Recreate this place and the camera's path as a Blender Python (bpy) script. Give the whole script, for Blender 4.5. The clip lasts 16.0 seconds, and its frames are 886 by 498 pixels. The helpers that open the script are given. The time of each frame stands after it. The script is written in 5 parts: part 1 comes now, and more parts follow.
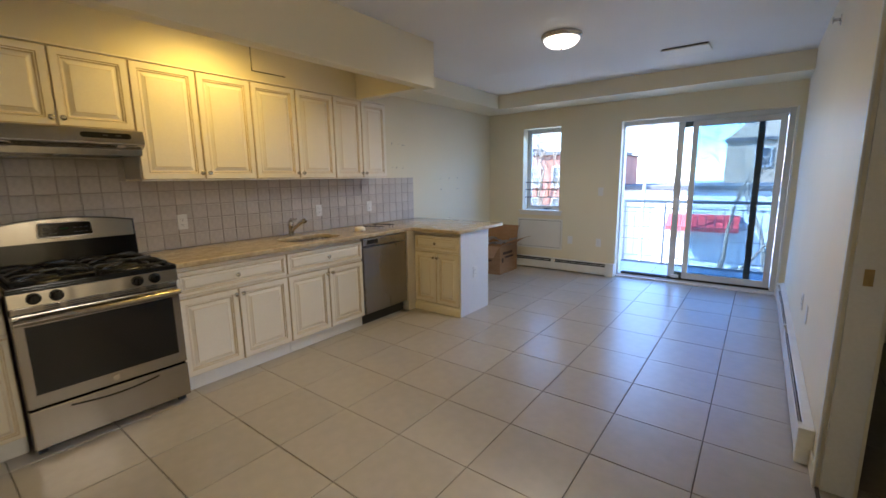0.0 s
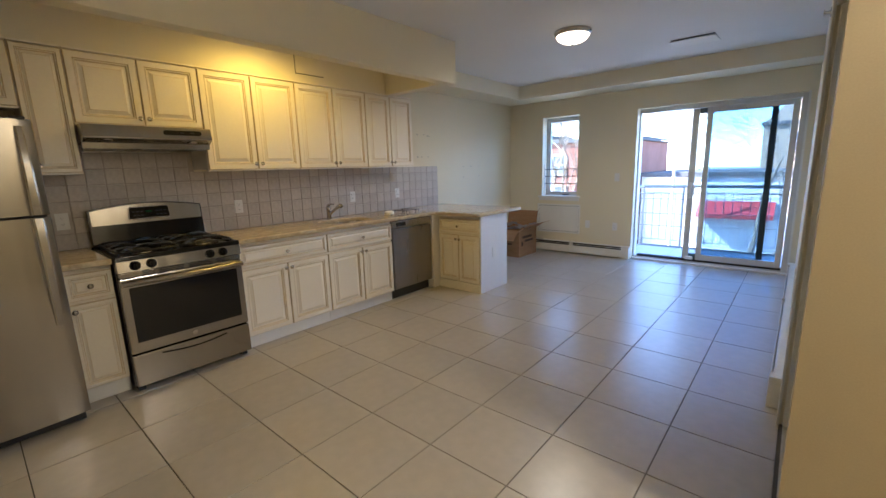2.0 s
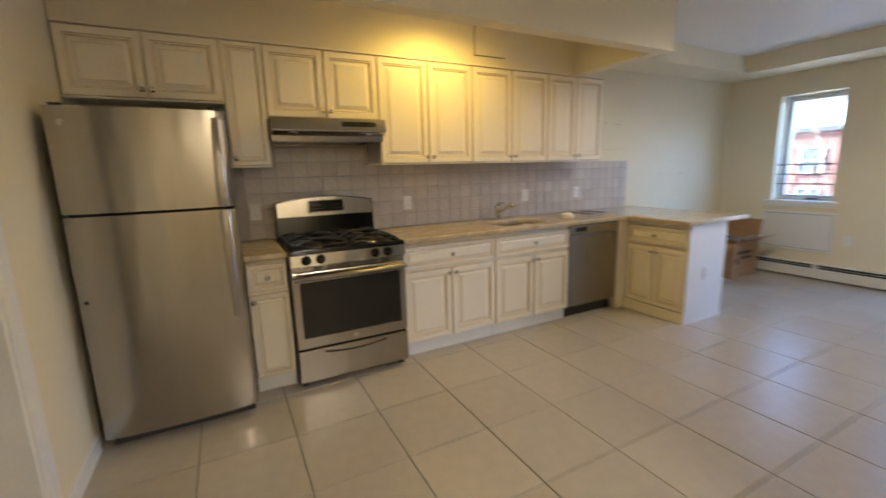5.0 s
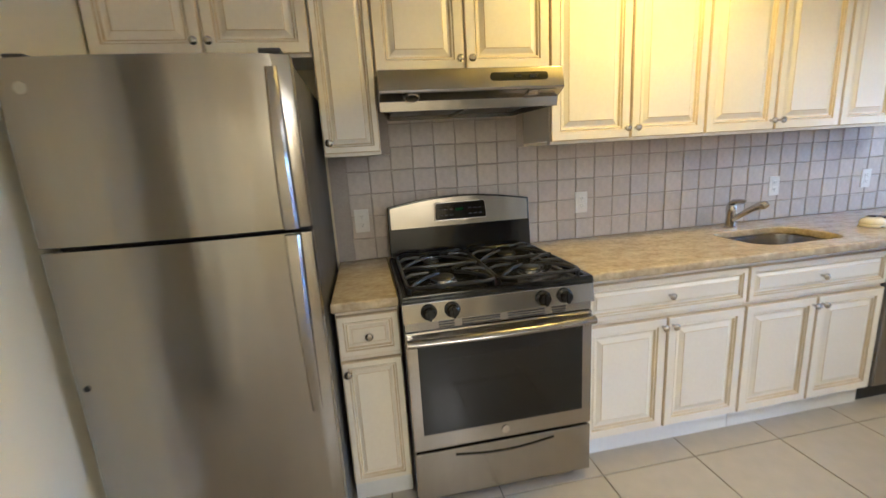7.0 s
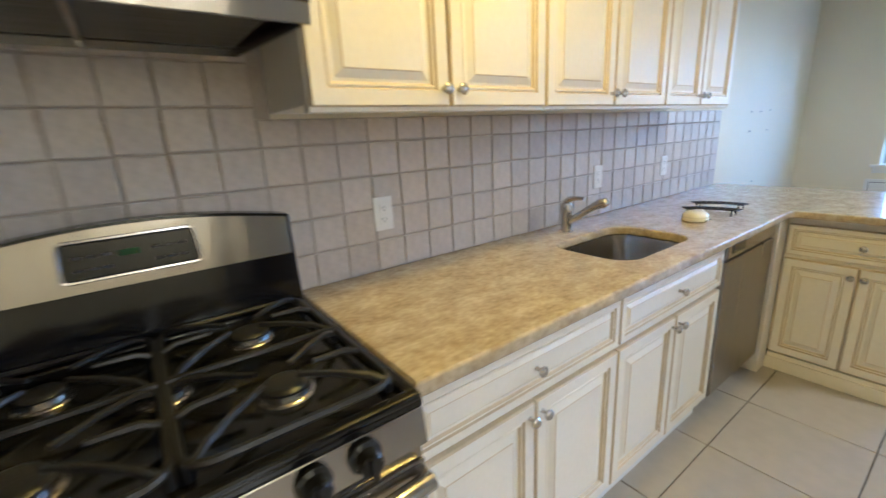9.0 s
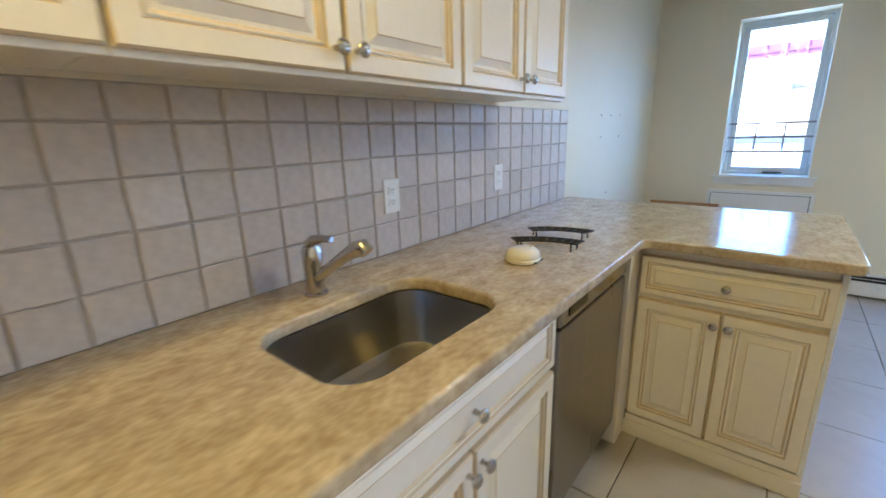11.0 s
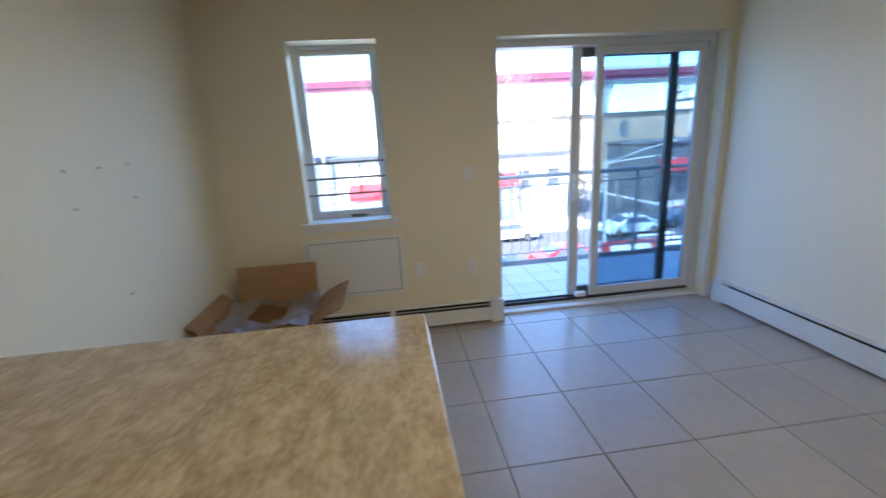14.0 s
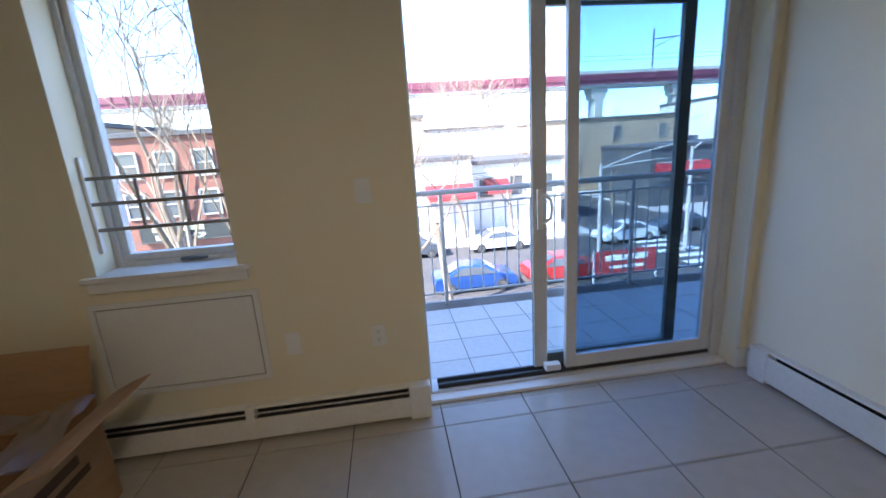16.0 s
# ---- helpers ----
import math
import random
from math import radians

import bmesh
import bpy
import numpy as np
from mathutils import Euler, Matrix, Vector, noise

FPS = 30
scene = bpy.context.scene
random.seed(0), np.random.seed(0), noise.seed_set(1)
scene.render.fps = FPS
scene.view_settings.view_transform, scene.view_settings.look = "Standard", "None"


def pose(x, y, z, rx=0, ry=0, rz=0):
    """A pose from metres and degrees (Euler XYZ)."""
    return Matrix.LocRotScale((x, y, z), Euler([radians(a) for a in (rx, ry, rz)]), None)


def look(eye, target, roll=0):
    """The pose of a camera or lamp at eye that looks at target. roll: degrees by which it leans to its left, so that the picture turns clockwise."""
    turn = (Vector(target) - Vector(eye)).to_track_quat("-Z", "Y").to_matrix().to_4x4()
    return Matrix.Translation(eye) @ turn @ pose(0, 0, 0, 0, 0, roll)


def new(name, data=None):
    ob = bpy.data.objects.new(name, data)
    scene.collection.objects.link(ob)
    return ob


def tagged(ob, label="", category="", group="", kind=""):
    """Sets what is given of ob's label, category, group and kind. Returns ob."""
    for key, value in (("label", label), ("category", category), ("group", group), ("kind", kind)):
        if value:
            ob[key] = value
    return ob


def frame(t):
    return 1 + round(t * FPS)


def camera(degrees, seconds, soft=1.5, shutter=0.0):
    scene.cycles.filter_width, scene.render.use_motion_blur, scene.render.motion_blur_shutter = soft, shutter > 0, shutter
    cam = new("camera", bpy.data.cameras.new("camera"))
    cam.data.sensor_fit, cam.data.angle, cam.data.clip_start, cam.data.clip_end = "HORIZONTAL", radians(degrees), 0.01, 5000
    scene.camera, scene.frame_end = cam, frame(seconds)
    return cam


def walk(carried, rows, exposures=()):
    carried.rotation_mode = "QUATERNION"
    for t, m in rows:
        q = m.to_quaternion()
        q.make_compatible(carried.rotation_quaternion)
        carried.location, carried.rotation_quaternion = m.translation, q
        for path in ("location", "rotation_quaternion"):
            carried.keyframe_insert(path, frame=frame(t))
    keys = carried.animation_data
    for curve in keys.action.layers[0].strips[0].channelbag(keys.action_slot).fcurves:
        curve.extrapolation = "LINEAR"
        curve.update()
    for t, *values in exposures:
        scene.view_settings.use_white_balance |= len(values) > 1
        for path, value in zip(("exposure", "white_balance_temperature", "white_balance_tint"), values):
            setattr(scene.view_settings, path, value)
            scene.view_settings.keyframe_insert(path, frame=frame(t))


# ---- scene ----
cam = camera(93.8, 16.0, shutter=0.5)
EXPOSURES = [(0.0, 3.65, 5400, 15), (4.0, 3.7, 5450, 15), (5.2, 4.05, 5600, 15), (7.5, 4.65, 4650, 12), (9.2, 4.55, 4600, 11), (11.5, 4.15, 4800, 11), (13.0, 3.65, 5050, 11), (14.5, 3.4, 5800, 14), (16.0, 2.95, 6050, 17)]
PATH = [
    (0, (3.6, -0.258, 1.422), (2.406, 1.311, 1.085), -0.9),
    (0.5, (3.705, -0.301, 1.421), (2.429, 1.195, 1.054), -0.5),
    (1, (3.775, -0.379, 1.405), (2.461, 1.079, 1.024), -0.8),
    (1.5, (3.822, -0.503, 1.402), (2.515, 0.961, 1.015), -1.3),
    (2, (3.883, -0.568, 1.4), (2.599, 0.918, 1.019), -1.7),
    (2.5, (3.898, -0.591, 1.403), (2.642, 0.919, 1.029), -1.7),
    (3, (3.892, -0.594, 1.404), (2.643, 0.923, 1.028), -1.5),
    (3.5, (3.869, -0.575, 1.4), (2.602, 0.925, 1.017), -1.1),
    (4, (3.807, -0.505, 1.392), (2.465, 0.926, 1.002), -0.8),
    (4.5, (3.618, -0.394, 1.384), (2.074, 0.816, 0.993), -1.1),
    (5, (3.338, -0.305, 1.374), (1.594, 0.601, 1.005), -1.6),
    (5.2, (3.198, -0.273, 1.389), (1.384, 0.49, 1.033), -1.8),
    (7.3, (1.971, -0.019, 1.398), (0.046, 0.320, 0.974), -3.6),
    (7.5, (1.855, 0.036, 1.410), (-0.048, 0.461, 0.964), -3.6),
    (8, (1.642, 0.146, 1.399), (-0.177, 0.828, 0.923), -3.5),
    (8.5, (1.403, 0.258, 1.392), (-0.296, 1.188, 0.895), -3.3),
    (9, (1.283, 0.410, 1.367), (-0.274, 1.548, 0.838), -3.1),
    (9.2, (1.235, 0.506, 1.352), (-0.260, 1.718, 0.808), -2.7),
    (11.3, (1.061, 1.501, 1.303), (-0.120, 3.024, 0.773), -1.4),
    (11.5, (1.074, 1.591, 1.297), (-0.067, 3.145, 0.764), -1.1),
    (12, (1.079, 1.851, 1.306), (0.044, 3.488, 0.807), -1.0),
    (12.5, (1.107, 2.079, 1.332), (0.255, 3.817, 0.831), -1.2),
    (13, (1.166, 2.331, 1.348), (0.557, 4.172, 0.859), -1.6),
    (13.4, (1.215, 2.457, 1.35), (0.871, 4.369, 0.887), -1.8),
    (13.5, (1.221, 2.495, 1.356), (0.972, 4.422, 0.904), -2.2),
    (14, (1.223, 2.676, 1.447), (1.445, 4.598, 0.943), -3.4),
    (14.5, (1.361, 2.814, 1.394), (1.856, 4.686, 0.894), -3.3),
    (15, (1.597, 3.077, 1.403), (2.056, 4.957, 0.897), -3.1),
    (15.5, (1.775, 3.454, 1.391), (2.115, 5.359, 0.885), -3.5),
    (16, (1.922, 3.821, 1.375), (2.162, 5.748, 0.895), -3.8),
]
walk(cam, [(t, look(eye, target, roll)) for t, eye, target, roll in PATH], EXPOSURES)

# ---- world, sun, lamps ----
SUN_EL, SUN_AZ = radians(42), radians(118)     # height of the sun; its turn from +y towards -x
world = bpy.data.worlds.new("world")
scene.world = world
world.use_nodes = True
wn = world.node_tree
sky = wn.nodes.new("ShaderNodeTexSky")
sky.sky_type, sky.sun_disc, sky.sun_elevation, sky.sun_rotation = "NISHITA", False, SUN_EL, -SUN_AZ
sky.altitude, sky.dust_density, sky.ozone_density = 800, 0.1, 5.0
wn.links.new(sky.outputs[0], wn.nodes["Background"].inputs[0])
wn.nodes["Background"].inputs[1].default_value = 0.15
sun = new("sun", bpy.data.lights.new("sun", "SUN"))
sun.data.energy, sun.data.angle, sun.data.color = 3.8, radians(0.5), (1.0, 0.94, 0.84)
sun.matrix_world = look((-30 * math.sin(SUN_AZ), 30 * math.cos(SUN_AZ), 30 * math.tan(SUN_EL)), (0, 0, 0))


def lamp_light(name, at, watts, colour, radius):
    """The light of a flush ceiling lamp: it spreads downwards from under its bowl."""
    ob = new(name, bpy.data.lights.new(name, "SPOT"))
    ob.data.energy, ob.data.color, ob.data.shadow_soft_size, ob.data.spot_size, ob.data.spot_blend = watts, colour, radius, radians(172), 0.6
    ob.location = at
    return ob


lamp_light("kitchen_bulb", (0.76, 1.2, 2.50), 2.9, (1.0, 0.62, 0.09), 0.10)
lamp_light("ceiling_bulb", (2.16, 3.32, 2.462), 4.5, (1.0, 0.85, 0.60), 0.13)
lamp_light("entry_bulb", (4.90, 0.78, 2.462), 9.5, (1.0, 0.84, 0.60), 0.13)


# ---- materials ----
def nodes_of(name):
    m = bpy.data.materials.new(name)
    m.use_nodes = True
    return m, m.node_tree, m.node_tree.nodes["Principled BSDF"]


def mat(name, a, b=None, rough=0.5, metal=0.0, grain=40.0, stain=2.0, bump=0.1, var=0.0, stretch=(1, 1, 1), coat=0.0, rough_var=0.1, detail=6.0):
    """Two colours mixed by a fine and a coarse noise, with relief and uneven gloss."""
    m, nt, p = nodes_of(name)
    b = b or tuple(0.85 * c for c in a)
    co = nt.nodes.new("ShaderNodeTexCoord")
    mp = nt.nodes.new("ShaderNodeMapping")
    mp.inputs["Scale"].default_value = stretch
    nt.links.new(co.outputs["Object"], mp.inputs[0])
    fine, coarse = nt.nodes.new("ShaderNodeTexNoise"), nt.nodes.new("ShaderNodeTexNoise")
    for n, s, d in ((fine, grain, detail), (coarse, stain, 3.0)):
        n.inputs["Scale"].default_value, n.inputs["Detail"].default_value = s, d
        nt.links.new(mp.outputs[0], n.inputs["Vector"])
    mix = nt.nodes.new("ShaderNodeMath")
    mix.operation = "ADD"
    nt.links.new(fine.outputs[0], mix.inputs[0])
    nt.links.new(coarse.outputs[0], mix.inputs[1])
    ramp = nt.nodes.new("ShaderNodeMapRange")
    ramp.inputs["From Min"].default_value, ramp.inputs["From Max"].default_value = 0.7, 1.3
    nt.links.new(mix.outputs[0], ramp.inputs[0])
    col = nt.nodes.new("ShaderNodeMix")
    col.data_type = "RGBA"
    col.inputs[6].default_value, col.inputs[7].default_value = (*a, 1), (*b, 1)
    nt.links.new(ramp.outputs[0], col.inputs[0])
    out = col.outputs[2]
    if var:
        info, hsv, rng = nt.nodes.new("ShaderNodeObjectInfo"), nt.nodes.new("ShaderNodeHueSaturation"), nt.nodes.new("ShaderNodeMapRange")
        rng.inputs["To Min"].default_value, rng.inputs["To Max"].default_value = 1 - var, 1 + var
        nt.links.new(info.outputs["Random"], rng.inputs[0])
        nt.links.new(rng.outputs[0], hsv.inputs["Value"])
        nt.links.new(out, hsv.inputs["Color"])
        out = hsv.outputs[0]
    nt.links.new(out, p.inputs["Base Color"])
    rr = nt.nodes.new("ShaderNodeMapRange")
    rr.inputs["To Min"].default_value, rr.inputs["To Max"].default_value = max(0.02, rough - rough_var), min(1, rough + rough_var)
    nt.links.new(coarse.outputs[0], rr.inputs[0])
    nt.links.new(rr.outputs[0], p.inputs["Roughness"])
    p.inputs["Metallic"].default_value, p.inputs["Coat Weight"].default_value = metal, coat
    if bump:
        bp = nt.nodes.new("ShaderNodeBump")
        bp.inputs["Strength"].default_value, bp.inputs["Distance"].default_value = bump, 0.002
        nt.links.new(fine.outputs[0], bp.inputs["Height"])
        nt.links.new(bp.outputs[0], p.inputs["Normal"])
    return m


def glow(name, colour, strength):
    m, nt, p = nodes_of(name)
    p.inputs["Base Color"].default_value = (*colour, 1)
    p.inputs["Emission Color"].default_value = (*colour, 1)
    p.inputs["Emission Strength"].default_value = strength
    return m


def pane_mat(name, tint, rough=0.02, gloss=0.04):
    m, nt, p = nodes_of(name)
    tr, gl, mx = (nt.nodes.new("ShaderNode" + k) for k in ("BsdfTransparent", "BsdfGlossy", "MixShader"))
    tr.inputs[0].default_value, gl.inputs["Roughness"].default_value, mx.inputs[0].default_value = (*tint, 1), rough, gloss
    nt.links.new(tr.outputs[0], mx.inputs[1])
    nt.links.new(gl.outputs[0], mx.inputs[2])
    nt.links.new(mx.outputs[0], nt.nodes["Material Output"].inputs[0])
    return m


WALL = mat("cream wall paint", (0.80, 0.73, 0.54), (0.765, 0.695, 0.505), 0.55, grain=220, stain=1.2, bump=0.12)
CEIL = mat("white ceiling paint", (0.80, 0.79, 0.76), (0.74, 0.73, 0.70), 0.6, grain=160, stain=0.9, bump=0.1)
TRIM = mat("white gloss trim paint", (0.80, 0.79, 0.75), (0.74, 0.73, 0.68), 0.35, grain=90, stain=3, bump=0.04)
CREAM = mat("cream cabinet paint", (0.87, 0.81, 0.68), (0.83, 0.765, 0.635), 0.34, grain=60, stain=2.5, bump=0.04)
GLAZE = mat("brown glaze in the grooves", (0.62, 0.50, 0.31), (0.70, 0.58, 0.39), 0.45, grain=50, stain=8, bump=0.03)
WHITEPANEL = mat("white laminate panel", (0.80, 0.80, 0.79), (0.75, 0.75, 0.73), 0.35, grain=50, stain=2, bump=0.03)
COUNTER = mat("mottled beige laminate", (0.60, 0.50, 0.325), (0.36, 0.275, 0.16), 0.13, grain=60, stain=16, bump=0.02, stretch=(1.4, 0.8, 1), rough_var=0.06)
FLOORT = mat("beige porcelain floor tile", (0.47, 0.425, 0.355), (0.41, 0.37, 0.305), 0.29, grain=14, stain=2.6, bump=0.0, var=0.04, rough_var=0.03)
GROUT = mat("grey floor grout", (0.13, 0.115, 0.10), (0.08, 0.07, 0.06), 0.9, grain=120, stain=4, bump=0.3)
SPLASHT = mat("tumbled taupe wall tile", (0.58, 0.52, 0.46), (0.45, 0.40, 0.35), 0.40, grain=45, stain=9, bump=0.15, var=0.08)
SGROUT = mat("taupe wall grout", (0.45, 0.395, 0.335), (0.36, 0.315, 0.265), 0.9, grain=120, stain=6, bump=0.3)
STEEL = mat("brushed stainless steel", (0.40, 0.38, 0.355), (0.37, 0.35, 0.325), 0.20, 1.0, grain=40, stain=1.5, bump=0.0, stretch=(1, 14, 1), rough_var=0.025)
def brushed(m, aniso, wave):
    """Grain that runs round the upright axis, and the slow waves of thin sheet."""
    nt = m.node_tree
    p = nt.nodes["Principled BSDF"]
    tg, co, mp, n, bp = (nt.nodes.new("ShaderNode" + k) for k in ("Tangent", "TexCoord", "Mapping", "TexNoise", "Bump"))
    tg.direction_type, tg.axis = "RADIAL", "Z"
    nt.links.new(tg.outputs[0], p.inputs["Tangent"])
    p.inputs["Anisotropic"].default_value = aniso
    mp.inputs["Scale"].default_value = (1, 7, 1.2)
    n.inputs["Scale"].default_value, n.inputs["Detail"].default_value = 1.0, 1.0
    nt.links.new(co.outputs["Object"], mp.inputs[0])
    nt.links.new(mp.outputs[0], n.inputs["Vector"])
    bp.inputs["Strength"].default_value, bp.inputs["Distance"].default_value = 1.0, wave
    nt.links.new(n.outputs[0], bp.inputs["Height"])
    nt.links.new(bp.outputs[0], p.inputs["Normal"])


brushed(STEEL, 0.55, 0.006)
STEELV = mat("brushed stainless steel, grain across", (0.50, 0.47, 0.43), (0.42, 0.40, 0.36), 0.24, 1.0, grain=60, stain=2, bump=0.02, stretch=(1, 1, 40), rough_var=0.05)
CHROME = mat("satin nickel", (0.60, 0.57, 0.53), (0.52, 0.49, 0.45), 0.22, 1.0, grain=30, stain=4, bump=0)
BLACK = mat("black enamel", (0.006, 0.006, 0.007), (0.010, 0.010, 0.010), 0.10, grain=60, stain=4, bump=0.02)
IRON = mat("matt cast iron", (0.014, 0.014, 0.015), (0.025, 0.024, 0.023), 0.36, grain=160, stain=9, bump=0.3)
OVENGLASS = mat("dark oven glass", (0.010, 0.009, 0.008), (0.014, 0.013, 0.011), 0.07, grain=10, stain=2, bump=0)
DGREY = mat("dark grey fridge side", (0.048, 0.046, 0.046), (0.038, 0.036, 0.036), 0.42, grain=260, stain=3, bump=0.1)
WIRE = mat("dull black wire", (0.02, 0.019, 0.018), (0.035, 0.033, 0.03), 0.65, grain=160, stain=9, bump=0.2)
RUBBER = mat("black rubber", (0.02, 0.02, 0.02), (0.03, 0.03, 0.03), 0.7, grain=80, stain=4)
PLASTIC = mat("white plastic", (0.82, 0.81, 0.77), (0.78, 0.77, 0.73), 0.3, grain=30, stain=4, bump=0.02)
HEATER = mat("white enamelled sheet metal", (0.80, 0.79, 0.74), (0.72, 0.70, 0.64), 0.3, grain=50, stain=4, bump=0.03)
FINS = mat("dull aluminium fins", (0.20, 0.19, 0.18), (0.10, 0.095, 0.09), 0.5, 0.8, grain=90, stain=5, stretch=(60, 1, 1))
ALU = mat("white aluminium frame", (0.66, 0.66, 0.64), (0.58, 0.58, 0.56), 0.4, grain=60, stain=4, bump=0.03)
ALUGREEN = mat("dark grey green frame", (0.10, 0.135, 0.13), (0.08, 0.105, 0.10), 0.4, grain=60, stain=4, bump=0.03)
CARD = mat("brown cardboard", (0.36, 0.21, 0.10), (0.28, 0.155, 0.07), 0.85, grain=70, stain=5, bump=0.2, stretch=(1, 1, 4))
INK = mat("dark brown print", (0.06, 0.03, 0.015), (0.09, 0.045, 0.02), 0.8, grain=60, stain=6)
BRASS = mat("worn brass", (0.42, 0.29, 0.11), (0.30, 0.20, 0.08), 0.32, 1.0, grain=40, stain=8)
SOAP = mat("cream ceramic", (0.85, 0.81, 0.70), (0.80, 0.75, 0.62), 0.22, grain=30, stain=8, bump=0.03)
# paler copy of the wall paint: window daylight put into the east wall's colour
EASTW = mat("cream wall paint lightened for daylight", (0.86, 0.80, 0.64), (0.82, 0.76, 0.60), 0.5, grain=220, stain=1.2, bump=0.12)
# the entry wall's shade is put into this darker tan
BROWN_SHADED = mat("tan wall paint, shade in the colour", (0.50, 0.415, 0.255), (0.45, 0.37, 0.225), 0.6, grain=200, stain=1.5, bump=0.12)
PANE = pane_mat("window glass", (0.93, 0.96, 0.96))
TINTED = pane_mat("tinted door glass", (0.44, 0.55, 0.64))
WRAP = pane_mat("clear plastic wrap", (0.97, 0.97, 0.97), 0.55, 0.30)
SHADE = glow("lit frosted glass", (1.0, 0.80, 0.52), 0.35)


# ---- makers ----
def add_box(bm, x0, x1, y0, y1, z0, z1, mi=0):
    vs = [bm.verts.new((x, y, z)) for x in (x0, x1) for y in (y0, y1) for z in (z0, z1)]
    made = []
    for q in ((0, 1, 3, 2), (4, 6, 7, 5), (0, 4, 5, 1), (2, 3, 7, 6), (0, 2, 6, 4), (1, 5, 7, 3)):
        f = bm.faces.new([vs[i] for i in q])
        f.material_index = mi
        made.append(f)
    return made


def finish(name, bm, mats, bevel=0.0, smooth=False, segs=2):
    if bevel:
        bmesh.ops.bevel(bm, geom=list(bm.edges), offset=bevel, segments=segs, affect="EDGES", profile=0.6, clamp_overlap=True)
    bmesh.ops.recalc_face_normals(bm, faces=list(bm.faces))
    me = bpy.data.meshes.new(name)
    bm.to_mesh(me)
    bm.free()
    for m in mats if isinstance(mats, (list, tuple)) else [mats]:
        me.materials.append(m)
    if smooth:
        for p in me.polygons:
            p.use_smooth = True
        me.set_sharp_from_angle(angle=radians(38))
    return new(name, me)


def boxes(name, dims, mats, bevel=0.0, segs=2, smooth=False):
    bm = bmesh.new()
    for d in dims:
        add_box(bm, *d)
    return finish(name, bm, mats, bevel, smooth, segs)


def box(name, x0, x1, y0, y1, z0, z1, m, bevel=0.0):
    return boxes(name, [(x0, x1, y0, y1, z0, z1)], m, bevel)


def each(parent, name, dims, m, bevel=0.0, label=""):
    """One part of its own for every box."""
    for d in dims:
        under(parent, boxes(name, [d], m, bevel, 1), label)


def thing(name, at, label, category, group="", kind=""):
    ob = new(name)
    ob.empty_display_size = 0.1
    ob.location = at
    return tagged(ob, label, category, group, kind)


def under(parent, ob, label=""):
    """Hangs a part, modelled in world places, under its thing."""
    ob.parent = parent
    at, p = Vector(parent.location), parent.parent
    ob.matrix_parent_inverse = Matrix.Translation(-at)
    if p:
        ob.matrix_parent_inverse = Matrix.Identity(4)
    return tagged(ob, label)


def structure(ob, label, category):
    return tagged(ob, label, category, kind="structure")


def tube(bm, pts, r, n=8, mi=0, cap=True):
    """A round bar through the points."""
    rings = []
    pts = [Vector(p) for p in pts]
    for i, p in enumerate(pts):
        d = (pts[min(i + 1, len(pts) - 1)] - pts[max(i - 1, 0)]).normalized()
        a = d.orthogonal().normalized() if i == 0 else (rings[-1][1] - d * rings[-1][1].dot(d)).normalized()
        b = d.cross(a)
        rr = r[i] if isinstance(r, (list, tuple)) else r
        rings.append(([bm.verts.new(p + rr * (math.cos(t) * a + math.sin(t) * b)) for t in (2 * math.pi * k / n for k in range(n))], a))
    for (u, _), (v, _) in zip(rings, rings[1:]):
        for k in range(n):
            f = bm.faces.new((u[k], u[(k + 1) % n], v[(k + 1) % n], v[k]))
            f.material_index = mi
    if cap:
        for u in (rings[0][0][::-1], rings[-1][0]):
            bm.faces.new(u).material_index = mi


def lathe(bm, profile, at, axis="z", n=24, mi=0):
    """A turned shape; profile: (radius, height) along the axis."""
    turn = {"z": lambda x, y, h: (x, y, h), "x": lambda x, y, h: (h, x, y), "y": lambda x, y, h: (x, -h, y)}[axis]
    rows = []
    for r, h in profile:
        rows.append([bm.verts.new(Vector(at) + Vector(turn(r * math.cos(t), r * math.sin(t), h))) for t in (2 * math.pi * k / n for k in range(n))])
    for u, v in zip(rows, rows[1:]):
        for k in range(n):
            bm.faces.new((u[k], u[(k + 1) % n], v[(k + 1) % n], v[k])).material_index = mi
    for u in (rows[0], rows[-1]):
        bm.faces.new(u).material_index = mi


def facing(axis, base):
    """Where (along, up, out) lies for a front that faces +x, -y or -x."""
    return {"x": lambda u, v, n: (base + n, u, v), "-y": lambda u, v, n: (u, base - n, v), "-x": lambda u, v, n: (base - n, u, v)}[axis]


RAISED = ((0, 0, 0), (0, 0.015, 1), (0.004, 0.020, 1), (0.040, 0.020, 0), (0.0445, 0.012, 1), (0.048, 0.016, 0), (0.051, 0.016, 0), (0.057, 0.008, 1), (0.065, 0.008, 0), (0.084, 0.017, 0), (0.087, 0.0185, 1))
SLIM = ((0, 0, 0), (0, 0.015, 1), (0.004, 0.020, 1), (0.024, 0.020, 0), (0.0275, 0.012, 1), (0.030, 0.017, 0), (0.033, 0.016, 0), (0.038, 0.009, 1), (0.043, 0.009, 0), (0.054, 0.017, 0), (0.056, 0.018, 1))


